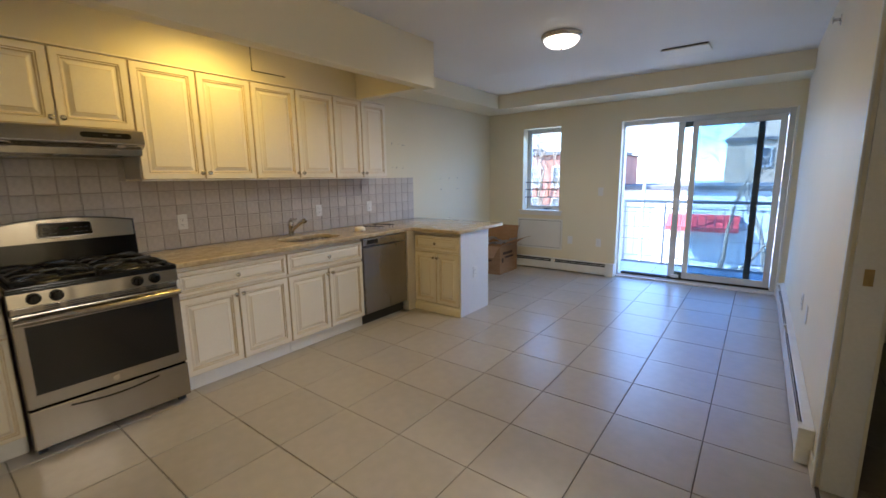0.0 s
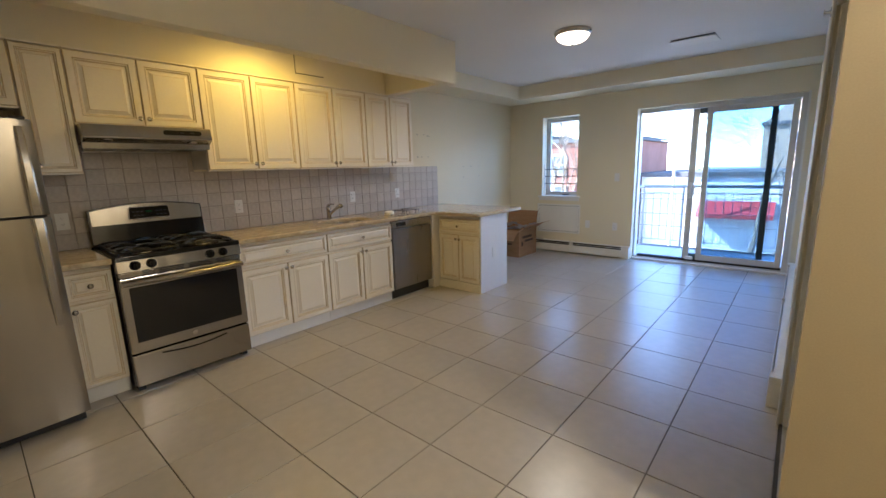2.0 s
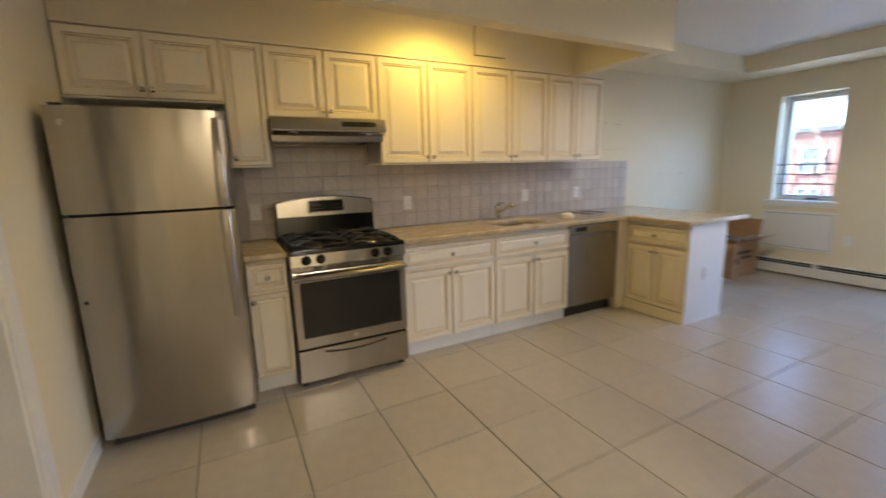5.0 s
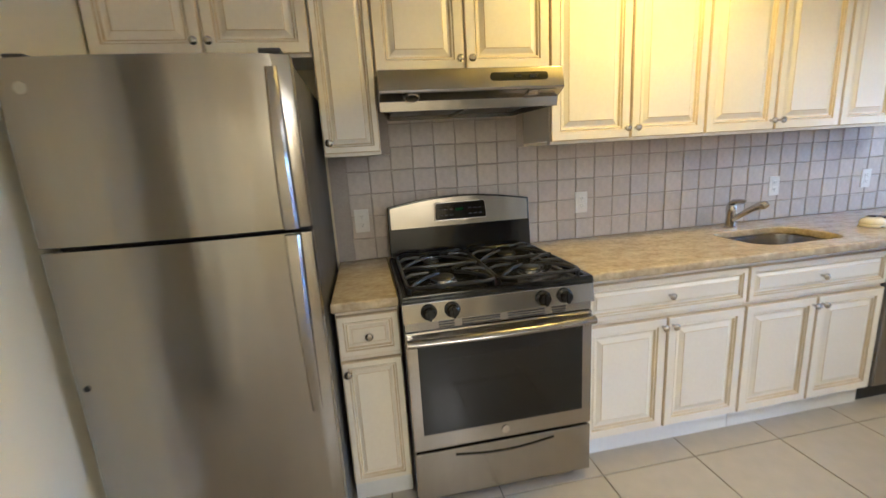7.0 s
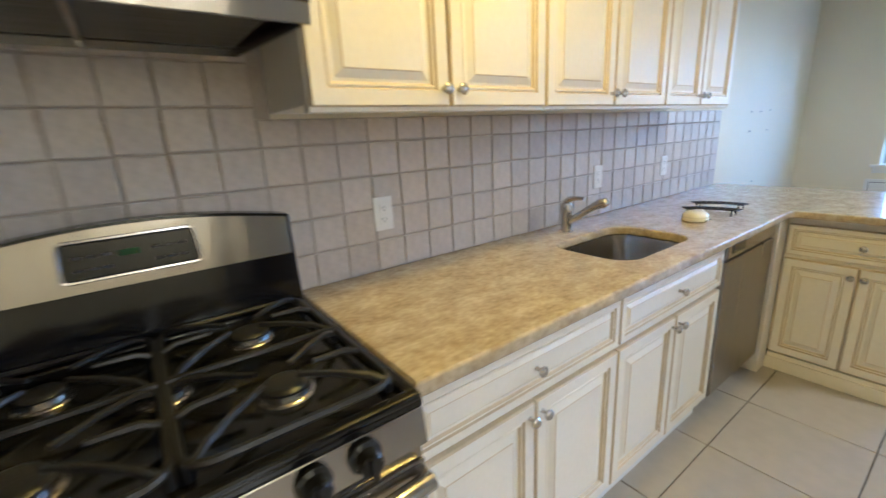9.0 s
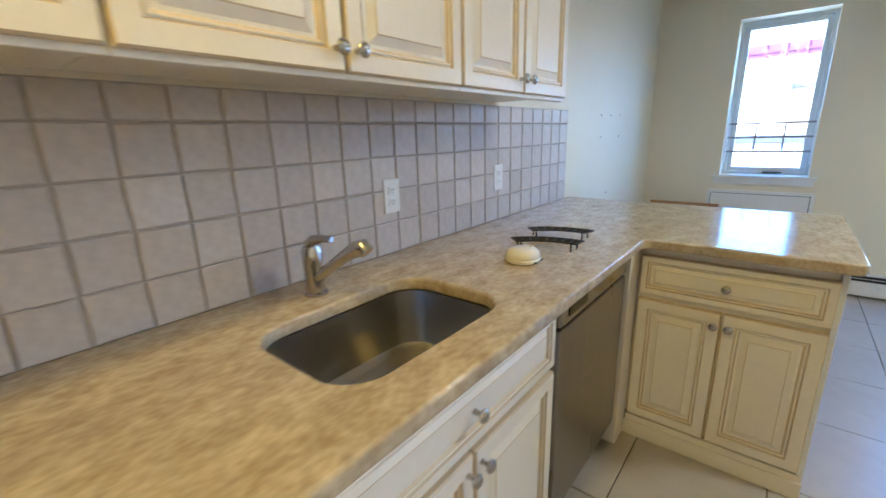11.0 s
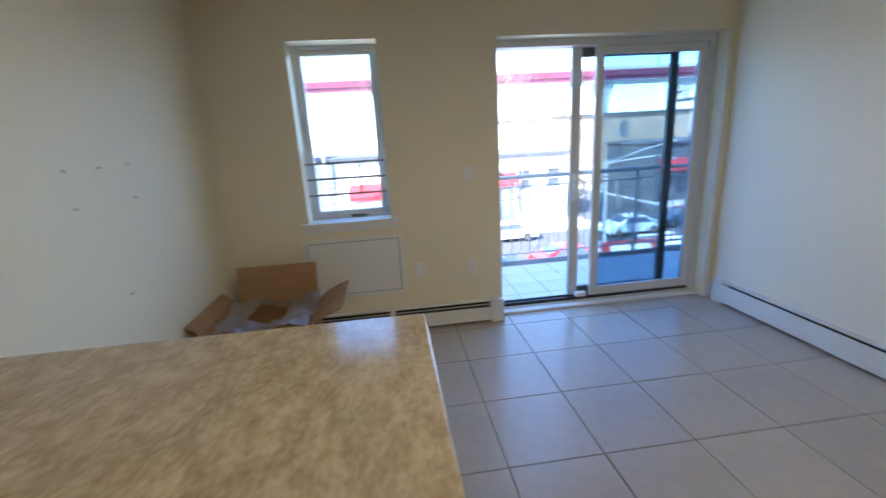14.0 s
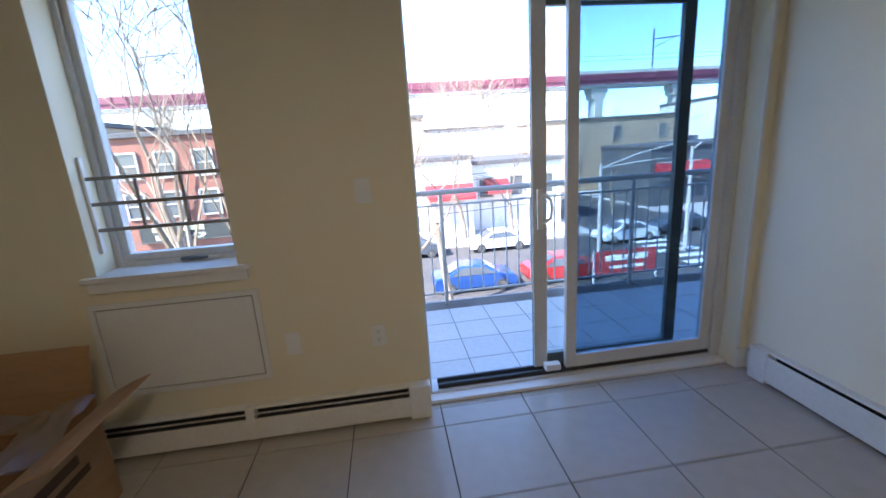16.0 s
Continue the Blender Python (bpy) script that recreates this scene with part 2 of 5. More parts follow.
def panel_front(name, u0, u1, v0, v1, base, axis, profile=RAISED):
    """A framed front with moulded grooves and a raised field."""
    bm, put = bmesh.new(), facing(axis, base)
    rows = []
    for k, (ins, h, mi) in enumerate(profile):
        c = ((u0 + ins, v0 + ins), (u1 - ins, v0 + ins), (u1 - ins, v1 - ins), (u0 + ins, v1 - ins))
        rows.append(([bm.verts.new(put(a, b, h)) for a, b in c], mi))
    for (u, _), (v, mi) in zip(rows, rows[1:]):
        for k in range(4):
            bm.faces.new((u[k], u[(k + 1) % 4], v[(k + 1) % 4], v[k])).material_index = mi
    bm.faces.new(rows[-1][0])
    bm.faces.new(rows[0][0][::-1])
    return finish(name, bm, [CREAM, GLAZE])


def knob(parent, u, v, base, axis):
    put = facing(axis, base)
    bm = bmesh.new()
    lathe(bm, ((0.007, 0), (0.006, 0.004), (0.005, 0.012), (0.010, 0.017), (0.015, 0.021), (0.016, 0.026), (0.012, 0.031), (0.004, 0.033)), put(u, v, 0), {"x": "x", "-y": "y"}[axis], 16)
    return under(parent, finish("knob", bm, CHROME, smooth=True), "satin nickel round knob")


def doors_and_knobs(parent, spans, v0, v1, base, axis, knob_at, slim=False):
    """Leaves over the spans; knob_at gives the knob's place on each."""
    for (u0, u1), (ku, kv) in zip(spans, knob_at):
        leaf = under(parent, panel_front("door", u0, u1, v0, v1, base, axis, SLIM if slim else RAISED))
        k = knob(leaf, ku, kv, base + (0.02 if axis == "x" else -0.02), axis)
        k.matrix_parent_inverse = Matrix.Translation(-Vector(parent.location))
        k.matrix_parent_inverse = Matrix.Identity(4)


def drawer(parent, u0, u1, v0, v1, base, axis):
    leaf = under(parent, panel_front("drawer_front", u0, u1, v0, v1, base, axis, SLIM))
    knob(leaf, (u0 + u1) / 2, (v0 + v1) / 2, base + (0.02 if axis == "x" else -0.02), axis)

# ---- the room's shell ----
CEILING, NORTH, EAST, SOUTH = 2.59, 5.79, 3.92, -1.02
WX0, WX1, WZ0, WZ1 = 0.605, 1.205, 0.905, 2.145     # window opening
DX0, DX1, DZ1 = 2.05, 3.845, 2.135                    # balcony door opening
OUT = NORTH + 0.26

structure(box("wall_west", -0.15, 0, SOUTH - 0.12, OUT, 0, CEILING, WALL), "cream painted kitchen wall with small screw holes", "wall")
structure(boxes("wall_north", [(0, WX0, NORTH, OUT, 0, CEILING), (WX0, WX1, NORTH, OUT, 0, WZ0), (WX0, WX1, NORTH, OUT, WZ1, CEILING), (WX1, DX0, NORTH, OUT, 0, CEILING),
                               (DX0, DX1, NORTH, OUT, DZ1, CEILING), (DX1, 4.06, NORTH, OUT, 0, CEILING)], WALL), "cream painted outer wall with window and balcony door", "wall")
structure(boxes("wall_east", [(EAST, 4.06, 2.11, NORTH, 0, CEILING), (EAST, 4.06, 1.05, 2.11, 2.06, CEILING)], EASTW), "cream painted side wall ending at a doorway", "wall")
# wears the darkened tan in place of real shade
structure(box("wall_entry", 3.93, 5.4, 1.05, 1.15, 0, CEILING, BROWN_SHADED), "painted wall beside the entry, its shade put into the tan colour", "wall")
structure(boxes("wall_south", [(0, 1.43, SOUTH - 0.12, SOUTH, 0, CEILING), (1.43, 2.27, SOUTH - 0.12, SOUTH, 2.05, CEILING), (2.27, 5.4, SOUTH - 0.12, SOUTH, 0, CEILING)], WALL), "cream painted wall with a doorway", "wall")
structure(box("wall_entry_end", 5.4, 5.52, SOUTH - 0.12, 1.15, 0, CEILING, WALL), "plain cream wall closing the entry", "wall")
structure(boxes("wall_bedroom", [(4.06, 7.0, 1.15, 1.27, 0, CEILING), (4.06, 7.0, 4.6, 4.72, 0, CEILING), (7.0, 7.12, 1.15, 4.72, 0, CEILING)], WALL), "plain cream walls of the side room", "wall")
structure(boxes("wall_closet", [(1.1, 1.2, -2.6, SOUTH - 0.12, 0, CEILING), (2.6, 2.7, -2.6, SOUTH - 0.12, 0, CEILING), (1.1, 2.7, -2.7, -2.6, 0, CEILING)], WALL), "plain walls of the back room", "wall")
structure(boxes("ceiling", [(-0.15, 4.06, SOUTH - 0.12, OUT, CEILING, CEILING + 0.2), (4.06, 7.12, SOUTH - 0.12, 4.72, CEILING, CEILING + 0.2), (1.1, 2.7, -2.7, SOUTH - 0.12, CEILING, CEILING + 0.2)], CEIL), "off-white painted plaster ceiling", "ceiling")
FASC_X, FASC_Y, FASC_Z = 1.22, 2.78, 2.205
structure(boxes("soffit_kitchen", [(0.0, 0.315, SOUTH, 3.05, 2.215, CEILING)], WALL), "cream soffit above the wall cabinets", "soffit")
structure(boxes("fascia_beam", [(FASC_X - 0.11, FASC_X, SOUTH, FASC_Y, FASC_Z, CEILING), (0.315, FASC_X - 0.11, FASC_Y - 0.11, FASC_Y, FASC_Z, CEILING)], WALL, 0.003), "cream dropped beam hiding the kitchen lamp", "beam")
structure(box("soffit_west", 0, 0.45, 3.05, 5.28, 2.40, CEILING, WALL, 0.003), "cream boxed soffit along the wall", "soffit")
structure(box("beam_north", 0, EAST, 5.28, NORTH, 2.40, CEILING, WALL, 0.003), "cream boxed beam above the window", "beam")

# ---- cabinets ----
def upper(y0, y1, z0, z1, leaves, hinge_knob, label):
    c = thing("wall_cabinet", (0.15, (y0 + y1) / 2, z0), label, "cabinet", "kitchen wall cabinets")
    under(c, boxes("body", [(0.002, 0.310, y0 + 0.001, y1 - 0.001, z0 + 0.018, z1), (0.285, 0.318, y0 + 0.001, y1 - 0.001, z0, z0 + 0.018), (0.002, 0.33, y0 + 0.001, y1 - 0.001, z1 + 0.001, z1 + 0.012)], CREAM, 0.0015, 1))
    w, a = (y1 - y0) / leaves, 0.004
    spans = [(y0 + k * w + a, y0 + (k + 1) * w - a) for k in range(leaves)]
    kz = z0 + 0.055
    at = [((spans[0][1] - 0.022), kz), ((spans[-1][0] + 0.022), kz)] if leaves == 2 else [((spans[0][0] + 0.024) if hinge_knob == "low" else (spans[0][1] - 0.024), kz)]
    doors_and_knobs(c, spans, z0 + 0.012, z1 - 0.006, 0.312, "x", at, slim=w < 0.3)
    return c


PAIR = "cream glazed raised-panel wall cabinet with two closed doors"
upper(-1.015, -0.238, 1.822, 2.20, 2, "", PAIR + " over the fridge")
upper(-0.238, 0.0, 1.432, 2.20, 1, "low", "narrow cream glazed wall cabinet beside the range hood")
upper(0.0, 0.762, 1.745, 2.20, 2, "", PAIR + " over the hood")
for a, b in ((0.762, 1.562), (1.562, 2.362), (2.362, 3.055)):
    upper(a, b, 1.431, 2.20, 2, "", PAIR + " under the soffit")


def base_cabinet(y0, y1, leaves, label, top=0.874):
    c = thing("base_cabinet", (0.3, (y0 + y1) / 2, 0), label, "cabinet", "kitchen base cabinets")
    under(c, boxes("body", [(0.002, 0.60, y0 + 0.001, y1 - 0.001, 0.105, top), (0.60, 0.612, y0 + 0.001, y1 - 0.001, 0.105, 0.874)], CREAM, 0.0015, 1))
    under(c, boxes("plinth", [(0.002, 0.585, y0 + 0.001, y1 - 0.001, 0.0, 0.104)], WHITEPANEL, 0.0015, 1), "white plinth board")
    w, a = (y1 - y0) / leaves, 0.004
    spans = [(y0 + k * w + a, y0 + (k + 1) * w - a) for k in range(leaves)]
    at = [(spans[0][1] - 0.022, 0.615), (spans[-1][0] + 0.022, 0.615)] if leaves == 2 else [(spans[0][0] + 0.024, 0.615)]
    doors_and_knobs(c, spans, 0.112, 0.655, 0.613, "x", at, slim=w < 0.3)
    drawer(c, y0 + a, y1 - a, 0.675, 0.842, 0.613, "x")


base_cabinet(-0.245, -0.003, 1, "narrow cream glazed base cabinet between fridge and range")
base_cabinet(0.767, 1.575, 2, "cream glazed base cabinet with drawer and two doors")
base_cabinet(1.575, 2.372, 2, "cream glazed sink cabinet with two doors", 0.68)

pen = thing("peninsula_cabinet", (0.96, 3.36, 0), "cream glazed peninsula cabinet with white end panel", "cabinet")
under(pen, boxes("body", [(0.640, 1.246, 3.112, 3.62, 0.105, 0.874)], CREAM, 0.0015, 1))
under(pen, boxes("plinth", [(0.66, 1.262, 3.098, 3.118, 0.0, 0.095), (0.655, 1.268, 3.088, 3.098, 0.0, 0.07)], CREAM, 0.002, 1))
under(pen, boxes("end_panel", [(1.247, 1.266, 3.10, 3.636, 0.0, 0.874)], WHITEPANEL, 0.002, 1), "plain white end panel")
under(pen, boxes("back_panel", [(0.0, 1.246, 3.622, 3.640, 0.0, 0.874)], WHITEPANEL, 0.002, 1), "plain white back panel")
doors_and_knobs(pen, [(0.665, 0.954), (0.960, 1.250)], 0.105, 0.650, 3.111, "-y", [(0.934, 0.602), (0.982, 0.602)])
drawer(pen, 0.665, 1.250, 0.672, 0.832, 3.111, "-y")
structure(boxes("trim_corner", [(0.56, 0.655, 2.985, 3.111, 0.0, 0.874)], CREAM, 0.002, 1), "cream filler post in the cabinet corner", "filler")


# ---- counter and sink ----
def rounded(pts, radii, n=6):
    out = []
    for i, p in enumerate(pts):
        p, a, b, r = Vector(p), Vector(pts[i - 1]), Vector(pts[(i + 1) % len(pts)]), radii[i]
        if r == 0:
            out.append(p)
            continue
        u, v = (a - p).normalized(), (b - p).normalized()
        c = p + r * (u + v)
        for k in range(n + 1):
            t = k / n * math.pi / 2
            out.append(c - r * (v * math.cos(t) + u * math.sin(t)))
    return out


def slab(name, loops, z0, z1, m, edge=0.006):
    """A flat slab with rounded edges from an outline and holes in it."""
    cu = bpy.data.curves.new(name, "CURVE")
    cu.dimensions, cu.fill_mode, cu.extrude, cu.bevel_depth, cu.bevel_resolution, cu.offset = "2D", "BOTH", (z1 - z0) / 2 - edge, edge, 3, -edge
    for loop in loops:
        sp = cu.splines.new("POLY")
        sp.points.add(len(loop) - 1)
        for q, p in zip(sp.points, loop):
            q.co = (p[0], p[1], 0, 1)
        sp.use_cyclic_u = True
    tmp = bpy.data.objects.new(name, cu)
    me = bpy.data.meshes.new_from_object(tmp)
    bpy.data.objects.remove(tmp)
    me.materials.clear()
    me.materials.append(m)
    me.transform(Matrix.Translation((0, 0, (z0 + z1) / 2)))
    return new(name, me)


SINK = ((0.225, 1.715), (0.567, 1.715), (0.567, 2.215), (0.225, 2.215))
TOP = ((0.0, 0.765), (0.684, 0.765), (0.684, 3.028), (1.296, 3.028), (1.296, 3.93), (0.0, 3.93))
counter = slab("countertop", [rounded(TOP, (0, 0.004, 0.03, 0.03, 0.03, 0)), rounded(SINK, (0.09,) * 4, 8)], 0.875, 0.912, COUNTER, 0.008)
tagged(counter, "mottled beige laminate countertop with rounded edge on the cabinets", "countertop")
tagged(slab("countertop", [rounded(((0.0, -0.25), (0.684, -0.25), (0.684, -0.004), (0.0, -0.004)), (0, 0.006, 0.004, 0))], 0.875, 0.912, COUNTER, 0.008), "small mottled beige countertop beside the range", "countertop")

bm = bmesh.new()
rows = []
for ins, z, r in ((-0.012, 0.873, 0.10), (-0.002, 0.873, 0.092), (0.0, 0.86, 0.09), (0.012, 0.75, 0.085), (0.02, 0.72, 0.08), (0.045, 0.704, 0.06), (0.12, 0.698, 0.04)):
    q = ((SINK[0][0] + ins, SINK[0][1] + ins), (SINK[1][0] - ins, SINK[1][1] + ins), (SINK[2][0] - ins, SINK[2][1] - ins), (SINK[3][0] + ins, SINK[3][1] - ins))
    rows.append([bm.verts.new((p[0], p[1], z)) for p in rounded(q, (r,) * 4, 8)])
for u, v in zip(rows, rows[1:]):
    for k in range(len(u)):
        bm.faces.new((u[k], u[(k + 1) % len(u)], v[(k + 1) % len(u)], v[k]))
bm.faces.new(rows[-1])
sink = thing("sink", (0.405, 1.967, 0.70), "stainless steel undermount sink set in the countertop", "sink")
under(sink, finish("bowl", bm, STEELV, smooth=True))
bm = bmesh.new()
lathe(bm, ((0.05, 0.699), (0.052, 0.702), (0.045, 0.7035), (0.038, 0.700), (0.01, 0.700)), (0.405, 1.967, 0), n=20)
under(sink, finish("drain", bm, CHROME, smooth=True), "round steel drain")

tap = thing("faucet", (0.13, 1.955, 0.912), "satin nickel single-lever pull-out kitchen faucet", "faucet")
bm = bmesh.new()
lathe(bm, ((0.032, 0.912), (0.032, 0.918), (0.025, 0.922), (0.024, 0.99), (0.026, 1.0), (0.027, 1.03), (0.022, 1.045), (0.008, 1.05)), (0.13, 1.955, 0), n=20)
under(tap, finish("body", bm, CHROME, smooth=True))
bm = bmesh.new()
tube(bm, [(0.14, 1.957, 0.958), (0.185, 1.968, 0.992), (0.24, 1.982, 1.031), (0.272, 1.990, 1.050), (0.290, 1.995, 1.055), (0.302, 1.998, 1.043)], [0.016, 0.015, 0.016, 0.021, 0.023, 0.019], 14)
under(tap, finish("spout", bm, CHROME, smooth=True))
bm = bmesh.new()
tube(bm, [(0.125, 1.955, 1.045), (0.14, 1.958, 1.062), (0.17, 1.965, 1.068), (0.20, 1.972, 1.068)], [0.017, 0.013, 0.010, 0.008], 10)
under(tap, finish("lever", bm, CHROME, smooth=True))

# ---- dishwasher ----
# steel darkened to stand for the dark surroundings the door reflects
STEELD = mat("brushed steel, dark reflection in the colour", (0.32, 0.30, 0.28), (0.295, 0.275, 0.255), 0.28, 1.0, grain=40, stain=1.5, bump=0, stretch=(1, 14, 1), rough_var=0.02)
dw = thing("dishwasher", (0.3, 2.665, 0), "stainless steel dishwasher under the countertop", "dishwasher")
under(dw, boxes("body", [(0.05, 0.60, 2.378, 2.978, 0.11, 0.870)], DGREY))
under(dw, boxes("door", [(0.601, 0.640, 2.380, 2.976, 0.115, 0.775)], STEELD, 0.006))
under(dw, boxes("control_panel", [(0.601, 0.642, 2.380, 2.976, 0.785, 0.866)], STEEL, 0.006))
under(dw, boxes("display", [(0.640, 0.6445, 2.43, 2.57, 0.805, 0.845)], BLACK, 0.001), "small black display")
under(dw, boxes("kick_plate", [(0.10, 0.575, 2.38, 2.976, 0.0, 0.108)], RUBBER, 0.002), "black kick plate")

# ---- range ----
rng = thing("gas_range", (0.36, 0.381, 0), "stainless steel gas range with black cooktop", "range")
under(rng, boxes("body", [(0.03, 0.676, 0.004, 0.758, 0.03, 0.885)], BLACK, 0.004))
each(rng, "foot", [(0.05, 0.66, 0.02, 0.06, 0, 0.03), (0.05, 0.66, 0.70, 0.74, 0, 0.03)], RUBBER)
bm = bmesh.new()
add_box(bm, 0.05, 0.715, 0.001, 0.761, 0.886, 0.905)
top = finish("cooktop", bm, BLACK, 0.006)
under(rng, top, "black enamel cooktop")
under(rng, boxes("cooktop_rim", [(0.05, 0.70, 0.004, 0.030, 0.9, 0.917), (0.05, 0.70, 0.732, 0.758, 0.9, 0.917), (0.69, 0.716, 0.004, 0.758, 0.9, 0.917), (0.05, 0.11, 0.004, 0.758, 0.9, 0.917)], BLACK, 0.006))
bm = bmesh.new()
for x0, x1, z0, z1 in ((0.676, 0.722, 0.815, 0.888),):
    vs = [bm.verts.new(p) for y in (0.004, 0.758) for p in ((0.676, y, z0), (0.728, y, z0), (0.716, y, z1), (0.676, y, z1))]
    for q in ((0, 1, 2, 3), (7, 6, 5, 4), (0, 4, 5, 1), (1, 5, 6, 2), (2, 6, 7, 3), (3, 7, 4, 0)):
        bm.faces.new([vs[i] for i in q])
under(rng, finish("control_panel", bm, STEEL, 0.003))
for y in (0.100, 0.188, 0.545, 0.633):
    bm = bmesh.new()
    lathe(bm, ((0.030, 0.0), (0.030, 0.006), (0.022, 0.010), (0.021, 0.030), (0.017, 0.034), (0.004, 0.034)), (0.722, y, 0.853), "x", 20)
    add_box(bm, 0.742, 0.764, y - 0.005, y + 0.005, 0.832, 0.874)
    under(rng, finish("control_knob", bm, BLACK, smooth=True), "black control knob")
under(rng, boxes("oven_door", [(0.678, 0.716, 0.006, 0.756, 0.275, 0.775)], STEEL, 0.006))
under(rng, boxes("vent_slot", [(0.678, 0.712, 0.01, 0.752, 0.778, 0.812)], STEEL, 0.003))
# black strips on the surface paint the shaded inside of the vents
each(rng, "vent_gap", [(0.710, 0.7132, a, b, z, z + 0.005) for a, b in ((0.135, 0.195), (0.225, 0.375), (0.405, 0.555), (0.585, 0.645)) for z in (0.783, 0.793, 0.803)], RUBBER)
under(rng, boxes("oven_window", [(0.715, 0.7185, 0.048, 0.714, 0.345, 0.712)], BLACK, 0.0015), "black framed oven window")
under(rng, boxes("window_glass", [(0.718, 0.7195, 0.140, 0.622, 0.43, 0.655)], OVENGLASS, 0.0005), "dark oven glass")
bm = bmesh.new()
vs = []
for k in range(17):
    y, bow = 0.010 + 0.742 * k / 16, 0.012 * math.sin(math.pi * k / 16)
    vs.append([bm.verts.new((0.742 + bow + 0.020 * math.cos(t), y, 0.745 + 0.017 * math.sin(t))) for t in (2 * math.pi * q / 10 for q in range(10))])
for u, v in zip(vs, vs[1:]):
    for k in range(10):
        bm.faces.new((u[k], u[(k + 1) % 10], v[(k + 1) % 10], v[k]))
bm.faces.new(vs[0]), bm.faces.new(vs[-1])
for y in (0.012, 0.732):
    add_box(bm, 0.714, 0.745, y, y + 0.018, 0.730, 0.760)
under(rng, finish("handle", bm, STEEL, smooth=True), "stainless bar handle")
under(rng, boxes("drawer", [(0.678, 0.714, 0.006, 0.756, 0.045, 0.262)], STEEL, 0.006))
bm = bmesh.new()
tube(bm, [(0.712, 0.17 + 0.042 * k, 0.235 - 0.02 * math.sin(math.pi * k / 10)) for k in range(11)], 0.006, 8)
under(rng, finish("drawer_pull", bm, BLACK, smooth=True), "dark curved drawer pull")
bm = bmesh.new()
lathe(bm, ((0.017, 0), (0.017, 0.003), (0.012, 0.004), (0.002, 0.004)), (0.716, 0.381, 0.312), "x", 20)
under(rng, finish("badge", bm, CHROME, smooth=True), "round steel badge")
# arched back panel
bm = bmesh.new()
prof = [(0.012, 0.93), (0.012, 1.175)] + [(0.012 + 0.738 * k / 12, 1.175 + 0.040 * math.sin(math.pi * k / 12)) for k in range(1, 12)] + [(0.750, 1.175), (0.750, 0.93)]
a = [bm.verts.new((0.025, y, z)) for y, z in prof]
b = [bm.verts.new((0.105 - (z - 0.93) * 0.10, y, z)) for y, z in prof]
bm.faces.new(a), bm.faces.new(b[::-1])
for k in range(len(prof)):
    bm.faces.new((a[k], a[(k + 1) % len(prof)], b[(k + 1) % len(prof)], b[k]))
under(rng, finish("backguard", bm, BLACK, 0.003))
bm = bmesh.new()
prof = [(0.022, 1.065), (0.022, 1.170)] + [(0.022 + 0.718 * k / 12, 1.170 + 0.038 * math.sin(math.pi * k / 12)) for k in range(1, 12)] + [(0.740, 1.170), (0.740, 1.065)]
a = [bm.verts.new((0.085 - (z - 1.065) * 0.10, y, z)) for y, z in prof]
b = [bm.verts.new((0.098 - (z - 1.065) * 0.10, y, z)) for y, z in prof]
bm.faces.new(a), bm.faces.new(b[::-1])
for k in range(len(prof)):
    bm.faces.new((a[k], a[(k + 1) % len(prof)], b[(k + 1) % len(prof)], b[k]))
under(rng, finish("backguard_face", bm, STEEL, 0.002), "brushed steel arched back panel")
bm = bmesh.new()
vs = [bm.verts.new((0.100 - (z - 1.065) * 0.10 + n, y, z)) for n in (-0.004, 0.002) for y, z in ((0.250, 1.098), (0.512, 1.098), (0.505, 1.178), (0.257, 1.178))]
for q in ((0, 1, 2, 3), (7, 6, 5, 4), (0, 4, 5, 1), (1, 5, 6, 2), (2, 6, 7, 3), (3, 7, 4, 0)):
    bm.faces.new([vs[i] for i in q])
under(rng, finish("display", bm, OVENGLASS, 0.002), "black oven display panel")
bm = bmesh.new()
ring = [(0.1005 - (z - 1.065) * 0.10, y, z) for y, z in rounded(((0.246, 1.094), (0.516, 1.094), (0.510, 1.182), (0.252, 1.182)), (0.012,) * 4, 4)]
tube(bm, ring + ring[:2], 0.0042, 6)
under(rng, finish("bezel", bm, CHROME, smooth=True), "bright metal bezel")
each(rng, "button", [(0.0985 - 0.003 * j, 0.1005 - 0.003 * j, 0.272 + 0.026 * k + 0.150 * s, 0.288 + 0.026 * k + 0.150 * s, 1.116 + 0.028 * j, 1.122 + 0.028 * j) for k in range(3) for j in range(2) for s in (0, 1)], DGREY, 0, "small grey button mark")
under(rng, boxes("clock", [(0.0935, 0.0965, 0.355, 0.395, 1.138, 1.152)], mat("dim green clock digits", (0.01, 0.06, 0.015), (0.008, 0.045, 0.012), 0.2, bump=0)), "dim green clock")
# burners and grates
for bx, by, r in ((0.24, 0.19, 0.036), (0.24, 0.57, 0.042), (0.53, 0.19, 0.048), (0.53, 0.57, 0.042), (0.385, 0.381, 0.034)):
    bm = bmesh.new()
    lathe(bm, ((r + 0.012, 0.9052), (r + 0.010, 0.908), (r + 0.004, 0.910), (r + 0.002, 0.921), (0.004, 0.921)), (bx, by, 0), n=24)
    b = under(rng, finish("burner", bm, CHROME, smooth=True), "dull aluminium burner head")
    bm = bmesh.new()
    lathe(bm, ((r, 0.9215), (r + 0.002, 0.925), (r - 0.003, 0.930), (r - 0.012, 0.932), (0.004, 0.932)), (bx, by, 0), n=24)
    under(rng, finish("burner_cap", bm, IRON, smooth=True), "black burner cap")


